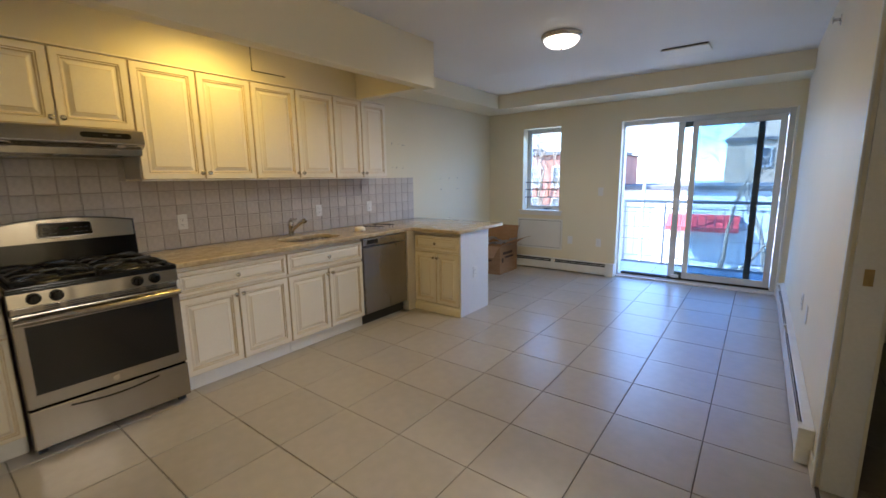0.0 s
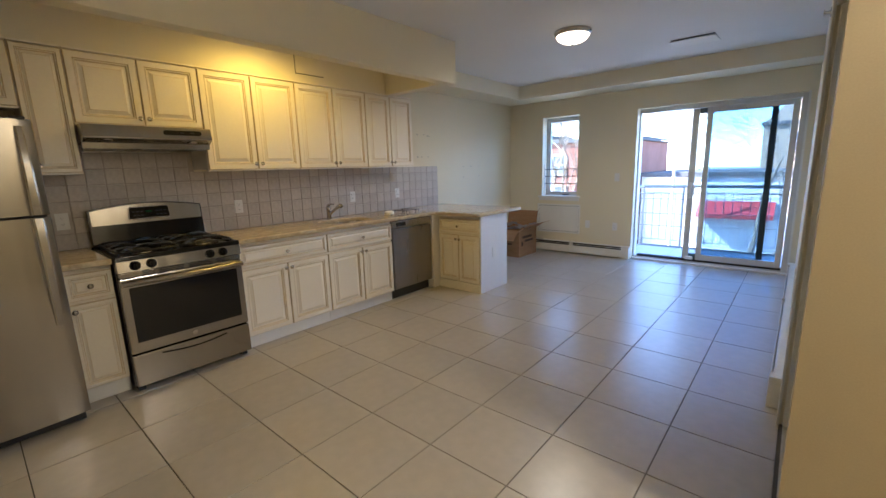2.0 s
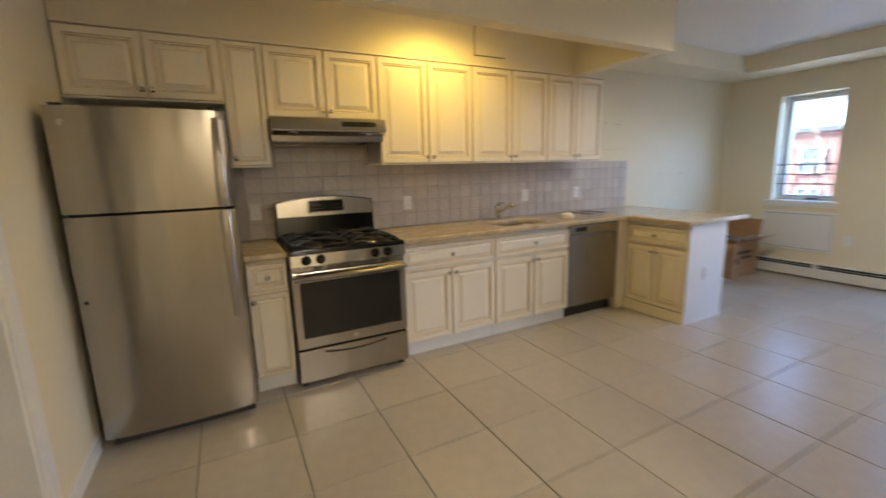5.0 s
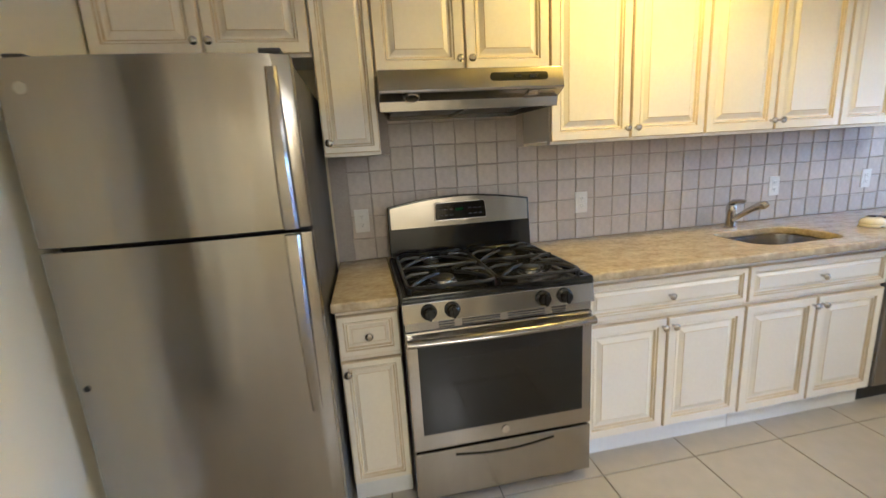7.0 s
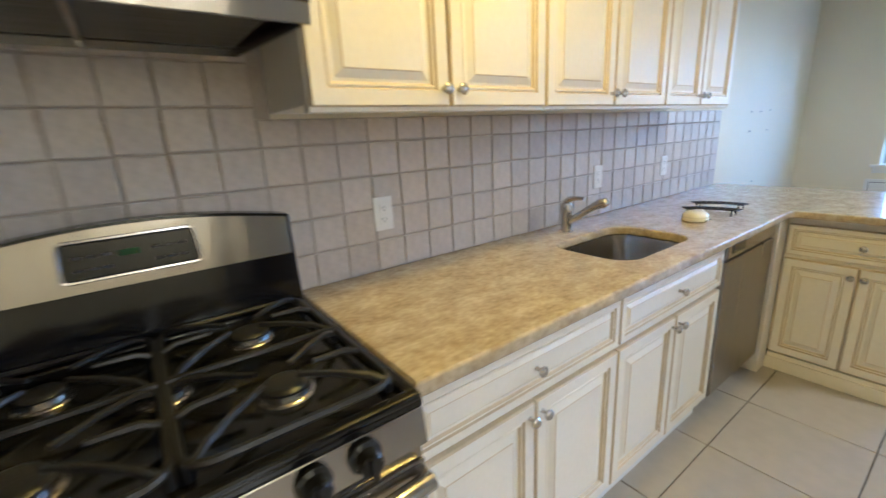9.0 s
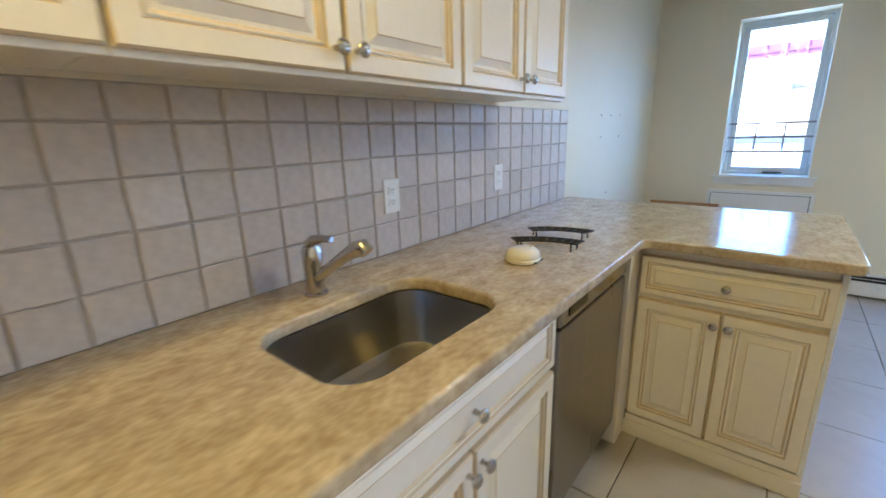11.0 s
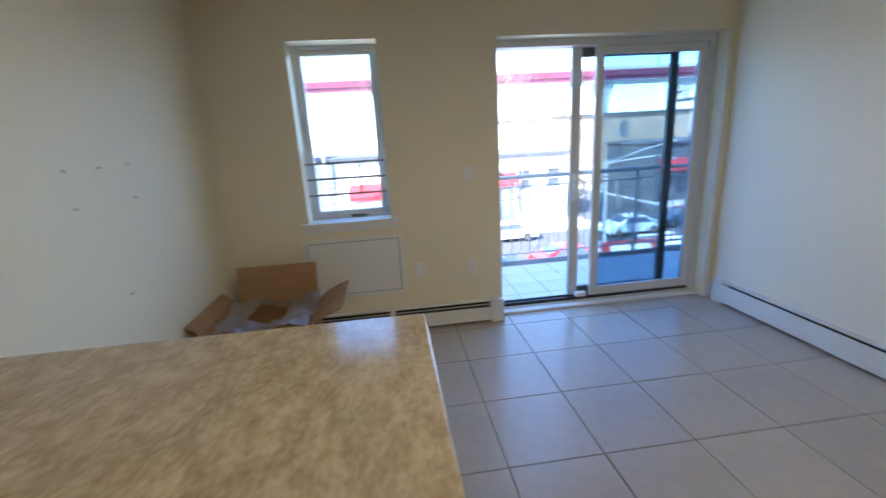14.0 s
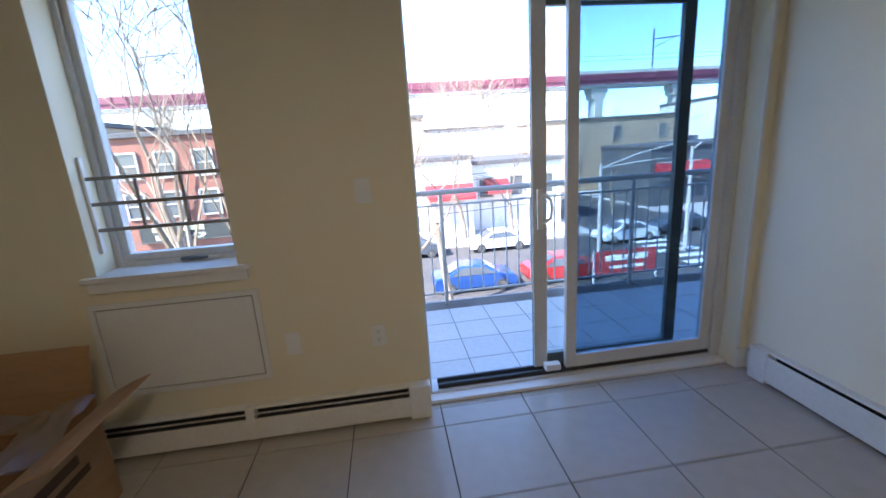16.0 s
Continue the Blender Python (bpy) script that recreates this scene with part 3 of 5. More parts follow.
def grate(y0, y1):
    """A cast frame on feet; long fingers run in from the corners and arch over each burner."""
    bm = bmesh.new()
    z, x0, x1 = 0.940, 0.115, 0.678
    ym, xm = (y0 + y1) / 2, (x0 + x1) / 2
    ring = [(p[0], p[1], z - 0.006) for p in rounded(((x0, y0), (x1, y0), (x1, y1), (x0, y1)), (0.045,) * 4, 5)]
    tube(bm, ring + ring[:2], 0.0075, 6)
    tube(bm, [(xm, y0, z), (xm, y1, z)], 0.0075, 6)
    for cx, xa, xb in ((0.24, x0, xm), (0.53, xm, x1)):
        for ex, ey in ((xa + 0.012, y0 + 0.012), (xb - 0.012, y0 + 0.012), (xb - 0.012, y1 - 0.012), (xa + 0.012, y1 - 0.012)):
            d = Vector((cx - ex, ym - ey, 0))
            e = Vector((ex, ey, z - 0.006))
            tube(bm, [e, e + d * 0.15 + Vector((0, 0, 0.012)), e + d * 0.45 + Vector((0, 0, 0.018)), e + d * 0.80 + Vector((0, 0, 0.016))], [0.0075, 0.0078, 0.0072, 0.006], 6)
        for ey, s in ((y0, 1), (y1, -1)):
            tube(bm, [(cx, ey, z - 0.006), (cx, ey + s * 0.03, z + 0.008), (cx, ey + s * 0.10, z + 0.010)], [0.0072, 0.0072, 0.006], 6)
    for x in (x0 + 0.02, xm, x1 - 0.02):
        for y in (y0 + 0.004, y1 - 0.004):
            tube(bm, [(x, y, z - 0.004), (x, y, 0.905)], 0.008, 6)
    under(rng, finish("grate", bm, IRON, smooth=True), "black cast iron grate")


grate(0.035, 0.375)
grate(0.387, 0.727)

# ---- hood ----
hood = thing("range_hood", (0.2, 0.381, 1.64), "stainless steel range hood under the wall cabinet", "range hood")
bm = bmesh.new()
HOODS = ((0.002, 1.742), (0.448, 1.742), (0.456, 1.738), (0.474, 1.662), (0.470, 1.654), (0.458, 1.652), (0.408, 1.630), (0.404, 1.592), (0.396, 1.592), (0.394, 1.634), (0.002, 1.634))
a = [bm.verts.new((x, 0.004, z)) for x, z in HOODS]
b = [bm.verts.new((x, 0.758, z)) for x, z in HOODS]
bm.faces.new(a), bm.faces.new(b[::-1])
for k in range(len(HOODS)):
    bm.faces.new((a[k], a[(k + 1) % len(HOODS)], b[(k + 1) % len(HOODS)], b[k]))
under(hood, finish("shell", bm, STEEL, 0.0015))
bm = bmesh.new()
for ya, yb in ((0.010, 0.060), (0.752, 0.702)):
    vs = [bm.verts.new(p) for t in (0, 0.006 if yb > ya else -0.006) for p in ((0.394, ya + t, 1.593), (0.394, ya + t, 1.632), (0.020, yb + t, 1.632), (0.020, yb + t, 1.593))]
    for q in ((0, 1, 2, 3), (7, 6, 5, 4), (0, 4, 5, 1), (1, 5, 6, 2), (2, 6, 7, 3), (3, 7, 4, 0)):
        bm.faces.new([vs[i] for i in q])
add_box(bm, 0.014, 0.020, 0.066, 0.696, 1.593, 1.632)
under(hood, finish("skirt", bm, STEELV))
each(hood, "filter", [(0.030, 0.388, 0.068, 0.373, 1.612, 1.624), (0.030, 0.388, 0.389, 0.694, 1.612, 1.624)], FINS, 0.002, "grey mesh grease filter")
under(hood, boxes("filter_rib", [(0.022, 0.392, 0.3745, 0.3875, 1.600, 1.628)], STEEL, 0.002), "steel rib between the filters")
bm = bmesh.new()
tilt = lambda y, z, n: (0.474 - (z - 1.662) * 0.237 + n, y, z)
out = rounded(((0.445, 1.688), (0.690, 1.688), (0.690, 1.720), (0.445, 1.720)), (0.015,) * 4, 5)
a, b = [bm.verts.new(tilt(y, z, -0.002)) for y, z in out], [bm.verts.new(tilt(y, z, 0.002)) for y, z in out]
bm.faces.new(a), bm.faces.new(b[::-1])
for k in range(len(out)):
    bm.faces.new((a[k], a[(k + 1) % len(out)], b[(k + 1) % len(out)], b[k]))
under(hood, finish("control_strip", bm, BLACK), "black control strip")
for y in (0.56, 0.625):
    under(hood, boxes("rocker", [(0.464, 0.4712, y - 0.014, y + 0.014, 1.698, 1.710)], RUBBER, 0.001))
for y in (0.13, 0.635):
    bm = bmesh.new()
    lathe(bm, ((0.032, -0.004), (0.032, 0.004), (0.028, 0.007), (0.024, 0.004), (0.004, 0.006)), (0, 0, 0), n=24)
    bm.transform(Matrix.Translation((0.432, y, 1.640)) @ Matrix.Rotation(radians(156), 4, "Y"))
    under(hood, finish("lamp_cover", bm, CHROME, smooth=True), "round hood lamp cover, unlit")

# ---- fridge ----
fr = thing("refrigerator", (0.45, -0.607, 0), "stainless steel top-freezer refrigerator with grey sides", "refrigerator")
FY0, FY1 = -0.972, -0.255
under(fr, boxes("body", [(0.04, 0.785, FY0 + 0.004, FY1 - 0.004, 0.06, 1.695)], DGREY, 0.006))
under(fr, boxes("gasket", [(0.785, 0.800, FY0 + 0.014, FY1 - 0.014, 0.075, 1.69)], RUBBER))


def fridge_leaf(name, z0, z1):
    bm = bmesh.new()
    n, out = 14, []
    for k in range(n + 1):
        t = k / n
        out.append((0.855 + 0.022 * (1 - (2 * t - 1) ** 2), FY0 + (FY1 - FY0) * t))
    sec = [(0.800, FY0), *out, (0.800, FY1)]
    a, b = ([bm.verts.new((x, y, z)) for x, y in sec] for z in (z0, z1))
    bm.faces.new(a[::-1]), bm.faces.new(b)
    for k in range(len(sec)):
        bm.faces.new((a[k], a[(k + 1) % len(sec)], b[(k + 1) % len(sec)], b[k]))
    return under(fr, finish(name, bm, STEEL, 0.004, smooth=True))


fridge_leaf("door", 0.075, 1.208)
fridge_leaf("freezer_door", 1.222, 1.707)
for z0, z1, up in ((0.62, 1.206, 1), (1.224, 1.672, -1)):
    # a flat grip, deep where the doors meet and running out along the edge
    bm = bmesh.new()
    hy, n, rows = FY1 - 0.052, 14, []
    for k in range(n + 1):
        t = k / n
        z, deep = (z0 + (z1 - z0) * t, t) if up > 0 else (z1 - (z1 - z0) * t, t)
        reach = 0.862 + 0.048 * math.sin(math.pi * min(1.0, 0.08 + deep * 0.62)) - (0.004 if k == n else 0)
        w = 0.016 + 0.006 * deep
        rows.append([bm.verts.new(p) for p in ((0.858, hy - w, z), (reach - 0.006, hy - w, z), (reach, hy - w + 0.007, z), (reach, hy + w - 0.007, z), (reach - 0.006, hy + w, z), (0.858, hy + w, z))])
    for u, v in zip(rows, rows[1:]):
        for k in range(6):
            bm.faces.new((u[k], u[(k + 1) % 6], v[(k + 1) % 6], v[k]))
    bm.faces.new(rows[0]), bm.faces.new(rows[-1])
    under(fr, finish("handle", bm, STEEL, smooth=True), "long flat stainless handle")
under(fr, boxes("grille", [(0.05, 0.80, FY0 + 0.02, FY1 - 0.02, 0.012, 0.062)], RUBBER, 0.002))
each(fr, "foot", [(0.70, 0.76, FY0 + 0.04, FY0 + 0.09, 0, 0.014), (0.70, 0.76, FY1 - 0.09, FY1 - 0.04, 0, 0.014), (0.08, 0.14, FY0 + 0.04, FY0 + 0.09, 0, 0.014), (0.08, 0.14, FY1 - 0.09, FY1 - 0.04, 0, 0.014)], RUBBER)
each(fr, "hinge_cap", [(0.76, 0.86, FY1 - 0.08, FY1 - 0.02, 1.708, 1.722), (0.74, 0.84, FY0 + 0.02, FY0 + 0.07, 1.708, 1.722)], DGREY, 0.003)
bm = bmesh.new()
lathe(bm, ((0.016, 0), (0.016, 0.002), (0.003, 0.003)), (0.861, FY0 + 0.06, 1.635), "x", 18)
under(fr, finish("badge", bm, CHROME, smooth=True), "round steel badge")
bm = bmesh.new()
lathe(bm, ((0.009, 0), (0.009, 0.003), (0.003, 0.004)), (0.858, FY0 + 0.03, 0.80), "x", 12)
under(fr, finish("plug", bm, RUBBER, smooth=True), "small dark plug")

# ---- window and balcony door ----
def frame_ring(bm, x0, x1, z0, z1, y0, y1, w, mi=0, wb=None):
    wb = wb or w
    add_box(bm, x0, x0 + w, y0, y1, z0, z1, mi)
    add_box(bm, x1 - w, x1, y0, y1, z0, z1, mi)
    add_box(bm, x0 + w, x1 - w, y0, y1, z1 - w, z1, mi)
    add_box(bm, x0 + w, x1 - w, y0, y1, z0, z0 + wb, mi)


win = thing("window_1", (0.905, NORTH + 0.2, WZ0), "white aluminium casement window, closed", "window", kind="structure")
bm = bmesh.new()
frame_ring(bm, WX0, WX1, WZ0 + 0.0, WZ1, NORTH + 0.15, NORTH + 0.23, 0.028)
under(win, finish("frame", bm, ALU, 0.003))
bm = bmesh.new()
frame_ring(bm, WX0 + 0.029, WX1 - 0.029, WZ0 + 0.029, WZ1 - 0.029, NORTH + 0.165, NORTH + 0.215, 0.034)
under(win, finish("sash", bm, ALU, 0.003))
p = under(win, boxes("pane", [(WX0 + 0.055, WX1 - 0.055, NORTH + 0.188, NORTH + 0.194, WZ0 + 0.055, WZ1 - 0.055)], PANE))
p.visible_shadow = False
under(win, boxes("crank", [(0.90, 1.0, NORTH + 0.135, NORTH + 0.149, WZ0 + 0.012, WZ0 + 0.03), (0.97, 1.03, NORTH + 0.12, NORTH + 0.134, WZ0 + 0.018, WZ0 + 0.030)], ALUGREEN, 0.003), "dark crank handle")
sill = structure(boxes("sill", [(WX0 - 0.055, WX1 + 0.055, NORTH - 0.035, NORTH, WZ0 - 0.018, WZ0 + 0.004), (WX0 - 0.04, WX1 + 0.04, NORTH - 0.018, NORTH, WZ0 - 0.07, WZ0 - 0.018), (WX0 + 0.001, WX1 - 0.001, NORTH - 0.01, NORTH + 0.149, WZ0 + 0.0, WZ0 + 0.004)], TRIM, 0.003), "white painted window sill", "sill")
bars = thing("window_guard", (0.905, NORTH + 0.07, WZ0 + 0.1), "grey metal window guard with three rails", "window guard")
RAILG = mat("grey guard paint", (0.30, 0.29, 0.28), (0.24, 0.23, 0.22), 0.45, grain=50, stain=5)
each(bars, "rail", [(WX0 + 0.012, WX1 - 0.012, NORTH + 0.066, NORTH + 0.080, z - 0.008, z + 0.008) for z in (1.335, 1.222, 1.105)], RAILG, 0.002)
each(bars, "upright", [(x - 0.007, x + 0.007, NORTH + 0.067, NORTH + 0.079, 1.113, 1.327) for x in (0.815, 1.005)], RAILG, 0.002)
each(bars, "side_bracket", [(x, x + 0.012, NORTH + 0.060, NORTH + 0.086, 1.0, 1.43) for x in (WX0 + 0.002, WX1 - 0.014)], PLASTIC, 0.002)

door = thing("door_1", (2.945, NORTH + 0.16, 0), "white aluminium sliding balcony door, half open", "sliding door", kind="structure")
bm = bmesh.new()
for q in ((DX0 + 0.001, DX0 + 0.018, 0.0, DZ1), (DX1 - 0.055, DX1, 0.0, DZ1), (DX0 + 0.018, DX1 - 0.055, DZ1 - 0.055, DZ1), (DX0 + 0.018, DX1 - 0.055, 0.0, 0.034)):
    add_box(bm, q[0], q[1], NORTH + 0.11, NORTH + 0.24, q[2], q[3])
under(door, finish("frame", bm, ALU, 0.003))
under(door, boxes("track", [(DX0 + 0.056, DX1 - 0.056, NORTH + 0.13, NORTH + 0.15, 0.035, 0.062), (DX0 + 0.056, DX1 - 0.056, NORTH + 0.19, NORTH + 0.205, 0.035, 0.062)], RUBBER), "dark floor track")
under(door, boxes("threshold", [(DX0, DX1, NORTH + 0.042, NORTH + 0.109, 0.0, 0.022)], TRIM, 0.004), "white threshold")


def sash(x0, x1, y, glass, m, w, name):
    bm = bmesh.new()
    frame_ring(bm, x0, x1, 0.063, DZ1 - 0.058, y, y + 0.035, w, wb=0.075)
    s = under(door, finish(name, bm, m, 0.003))
    g = under(door, boxes("pane", [(x0 + w - 0.01, x1 - w + 0.01, y + 0.014, y + 0.020, 0.13, DZ1 - 0.058 - w + 0.01)], glass))
    g.visible_shadow = False
    return s


sash(2.865, 3.783, NORTH + 0.125, TINTED, ALU, 0.062, "fixed_leaf")
sash(2.695, 3.59, NORTH + 0.183, PANE, ALUGREEN, 0.066, "sliding_leaf")
under(door, boxes("stile_cover", [(2.693, 2.772, NORTH + 0.178, NORTH + 0.182, 0.063, DZ1 - 0.058)], ALU, 0.001))
bm = bmesh.new()
add_box(bm, 2.715, 2.745, NORTH + 0.160, NORTH + 0.177, 0.90, 1.12)
tube(bm, [(2.755, NORTH + 0.175, 0.93), (2.785, NORTH + 0.15, 0.96), (2.79, NORTH + 0.145, 1.01), (2.785, NORTH + 0.15, 1.06), (2.755, NORTH + 0.175, 1.09)], 0.008, 8)
under(door, finish("handle", bm, PLASTIC, 0.0), "white pull handle")
under(door, boxes("latch", [(2.74, 2.83, NORTH + 0.112, NORTH + 0.16, 0.062, 0.10)], PLASTIC, 0.004), "white foot latch")
structure(boxes("trim_jamb", [(DX1, DX1 + 0.02, NORTH - 0.012, NORTH - 0.001, 0.13, DZ1)], TRIM, 0.002), "thin white strip beside the balcony door", "trim")

# access door under the window
ac = thing("access_panel", (0.905, NORTH, 0.53), "white metal access door set in the wall", "access panel")
bm = bmesh.new()
frame_ring(bm, 0.532, 1.272, 0.312, 0.780, NORTH - 0.012, NORTH - 0.0005, 0.026)
under(ac, finish("frame", bm, TRIM, 0.002))
under(ac, boxes("leaf", [(0.563, 1.241, NORTH - 0.010, NORTH - 0.0005, 0.343, 0.749)], TRIM, 0.002))
# black sheet that paints the shade between frame and leaf
under(ac, boxes("gap", [(0.5575, 1.2465, NORTH - 0.003, NORTH - 0.0004, 0.3375, 0.7545)], RUBBER), "black sheet for the shaded gap round the leaf")

# hatch above the cabinets and in the ceiling
hatch = thing("wall_hatch", (0.316, 1.745, 2.40), "small cream access hatch in the soffit", "access panel")
# a black backing stands in for shade round the hatch
under(hatch, boxes("gap", [(0.3155, 0.318, 1.598, 1.892, 2.280, 2.525)], RUBBER))
under(hatch, boxes("leaf", [(0.316, 0.326, 1.602, 1.888, 2.286, 2.523)], WALL, 0.002))
cv = thing("ceiling_hatch", (2.92, 4.50, CEILING), "white ceiling access panel hanging slightly open", "access panel")
bm = bmesh.new()
vs = [bm.verts.new(p) for p in ((2.73, 4.34, 2.567), (3.12, 4.34, 2.567), (3.12, 4.66, 2.583), (2.73, 4.66, 2.583), (2.73, 4.34, 2.577), (3.12, 4.34, 2.577), (3.12, 4.66, 2.5895), (2.73, 4.66, 2.5895))]
for q in ((0, 1, 2, 3), (7, 6, 5, 4), (0, 4, 5, 1), (1, 5, 6, 2), (2, 6, 7, 3), (3, 7, 4, 0)):
    bm.faces.new([vs[i] for i in q])
under(cv, finish("leaf", bm, TRIM, 0.001))
# no hole here: a black sheet gives the dark of the opening
under(cv, boxes("recess_shade", [(2.735, 3.115, 4.345, 4.655, 2.5885, 2.5895)], RUBBER))

# ceiling lamp
def flush_lamp(x, y, label):
    lamp = thing("ceiling_lamp", (x, y, CEILING), label, "ceiling lamp", "flush ceiling lamps")
    bm = bmesh.new()
    lathe(bm, ((0.165, 2.5895), (0.168, 2.575), (0.160, 2.560), (0.148, 2.552), (0.10, 2.556), (0.01, 2.58)), (x, y, 0), n=32)
    under(lamp, finish("pan", bm, CHROME, smooth=True), "brushed metal rim")
    bm = bmesh.new()
    lathe(bm, [(0.146, 2.556)] + [(0.146 * math.cos(k * math.pi / 18), 2.556 - 0.075 * math.sin(k * math.pi / 18)) for k in range(1, 9)] + [(0.012, 2.480)], (x, y, 0), n=32)
    under(lamp, finish("shade", bm, SHADE, smooth=True), "glowing frosted glass bowl").visible_shadow = False
    bm = bmesh.new()
    lathe(bm, ((0.010, 2.482), (0.012, 2.474), (0.004, 2.466)), (x, y, 0), n=12)
    under(lamp, finish("finial", bm, CHROME, smooth=True))


flush_lamp(2.16, 3.32, "lit flush ceiling lamp with frosted glass bowl")
flush_lamp(4.90, 0.78, "lit flush entry lamp with frosted glass bowl")
kl = thing("kitchen_lamp", (0.76, 1.2, CEILING), "flush kitchen lamp hidden behind the beam", "ceiling lamp")
bm = bmesh.new()
lathe(bm, ((0.14, 2.5895), (0.14, 2.565), (0.10, 2.545), (0.01, 2.54)), (0.76, 1.2, 0), n=24)
under(kl, finish("shade", bm, glow("lit amber glass", (1.0, 0.7, 0.3), 0.1), smooth=True))

# sprinkler on the side wall
sp = thing("sprinkler", (EAST, 3.59, 2.39), "small chrome sidewall sprinkler head", "sprinkler")
bm = bmesh.new()
lathe(bm, ((0.035, 0), (0.030, -0.006), (0.010, -0.010), (0.010, -0.035), (0.022, -0.038), (0.022, -0.042), (0.003, -0.043)), (EAST - 0.0005, 3.59, 2.39), "x", 16)
under(sp, finish("head", bm, CHROME, smooth=True))


# ---- baseboard heaters ----
def heater(name, u0, u1, axis, base, splits, lip=0.132):
    """A convector cover: back, hood, front with a dark slot, and end caps."""
    put = facing(axis, base)
    mid = put((u0 + u1) / 2, 0, 0)
    h = thing(name, mid, "white enamelled baseboard heater along the wall", "baseboard heater", "baseboard heaters")

    def bx(nm, u0, u1, v0, v1, n0, n1, m, bev=0.002):
        a, b = put(u0, v0, n0), put(u1, v1, n1)
        lo, hi = [min(p, q) for p, q in zip(a, b)], [max(p, q) for p, q in zip(a, b)]
        return under(h, boxes(nm, [(lo[0], hi[0], lo[1], hi[1], lo[2], hi[2])], m, bev))
    # black back plate: the slot's shade is put into its colour
    bx("back_plate", u0, u1, 0.02, 0.172, 0.001, 0.006, RUBBER)
    bx("hood", u0, u1, 0.173, 0.186, 0.001, 0.046, HEATER, 0.005)
    bx("front_cover", u0, u1, 0.020, lip, 0.058, 0.064, HEATER)
    bx("damper", u0, u1, 0.149, 0.154, 0.046, 0.052, HEATER, 0.001)
    bx("fins", u0, u1, 0.04, 0.118, 0.010, 0.054, FINS, 0)
    for a, b in ((u0 - 0.002, u0 + 0.07), (u1 - 0.11, u1 + 0.002), *((s - 0.02, s + 0.02) for s in splits)):
        bx("end_cap" if a < u0 or b > u1 else "joint_cover", a, b, 0.0 if (a < u0 or b > u1) else 0.018, 0.188, 0.0008, 0.067, HEATER, 0.006)
    return h


heater("baseboard_heater", 0.06, 2.045, "-y", NORTH, (1.15,))
heater("baseboard_heater", 2.27, 5.70, "-x", EAST, (4.05,), 0.166)
structure(boxes("baseboard", [(DX1 + 0.002, EAST, NORTH - 0.014, NORTH, 0, 0.12), (EAST - 0.014, EAST, 5.705, NORTH - 0.015, 0, 0.12), (0.0, 0.014, 3.66, 5.70, 0, 0.09), (0.80, 1.335, SOUTH, SOUTH + 0.014, 0, 0.09), (EAST - 0.012, EAST, 2.13, 2.265, 0, 0.09)], TRIM, 0.003), "white painted baseboard", "baseboard")


# ---- doorways ----
def casing(bm, a0, a1, z1, w, put):
    for u0, u1, v0, v1 in ((a0 - w, a0, 0, z1 + w), (a1, a1 + w, 0, z1 + w), (a0, a1, z1, z1 + w)):
        for i0, n0, n1 in ((0, 0.0, 0.014), (0.012, 0.014, 0.019)):
            p, q = put(u0 + i0, v0, n0), put(u1 - i0, v1 - (i0 if v1 > z1 else 0), n1)
            lo, hi = [min(s) for s in zip(p, q)], [max(s) for s in zip(p, q)]
            add_box(bm, lo[0], hi[0], lo[1], hi[1], lo[2], hi[2])


bm = bmesh.new()
casing(bm, 1.43, 2.27, 2.05, 0.09, lambda u, v, n: (u, SOUTH + n, v))
structure(finish("trim_south_door", bm, TRIM, 0.002), "white moulded door casing", "trim")
structure(boxes("jamb_south_door", [(1.4305, 1.445, SOUTH - 0.13, SOUTH, 0, 2.05), (2.255, 2.2695, SOUTH - 0.13, SOUTH, 0, 2.05)], TRIM, 0.001), "white door jamb", "trim")
leaf = thing("door_2", (1.50, -1.3, 0), "beige painted inner door standing open", "door", kind="structure")
under(leaf, boxes("leaf", [(1.455, 1.49, -1.93, SOUTH - 0.14, 0.01, 2.03)], TRIM, 0.002))
under(leaf, boxes("hinge", [(1.4452, 1.449, SOUTH - 0.06, SOUTH - 0.02, 0.96, 1.05)], BRASS), "worn brass strike plate")
structure(boxes("jamb_side_door", [(3.935, 4.045, 2.094, 2.1095, 0, 2.06), (3.935, 4.045, 1.151, 1.165, 0, 2.06)], TRIM, 0.002), "painted jamb of the side doorway", "trim")
structure(boxes("trim_side_door", [(EAST - 0.012, EAST - 0.0005, 2.09, 2.125, 0, 2.10)], TRIM, 0.003), "narrow white casing strip at the wall end", "trim")
st = thing("strike_plate", (3.99, 2.093, 1.0), "worn brass strike plate on the jamb", "strike plate")
under(st, boxes("plate", [(3.97, 4.00, 2.0905, 2.0938, 0.96, 1.03)], BRASS, 0.001))


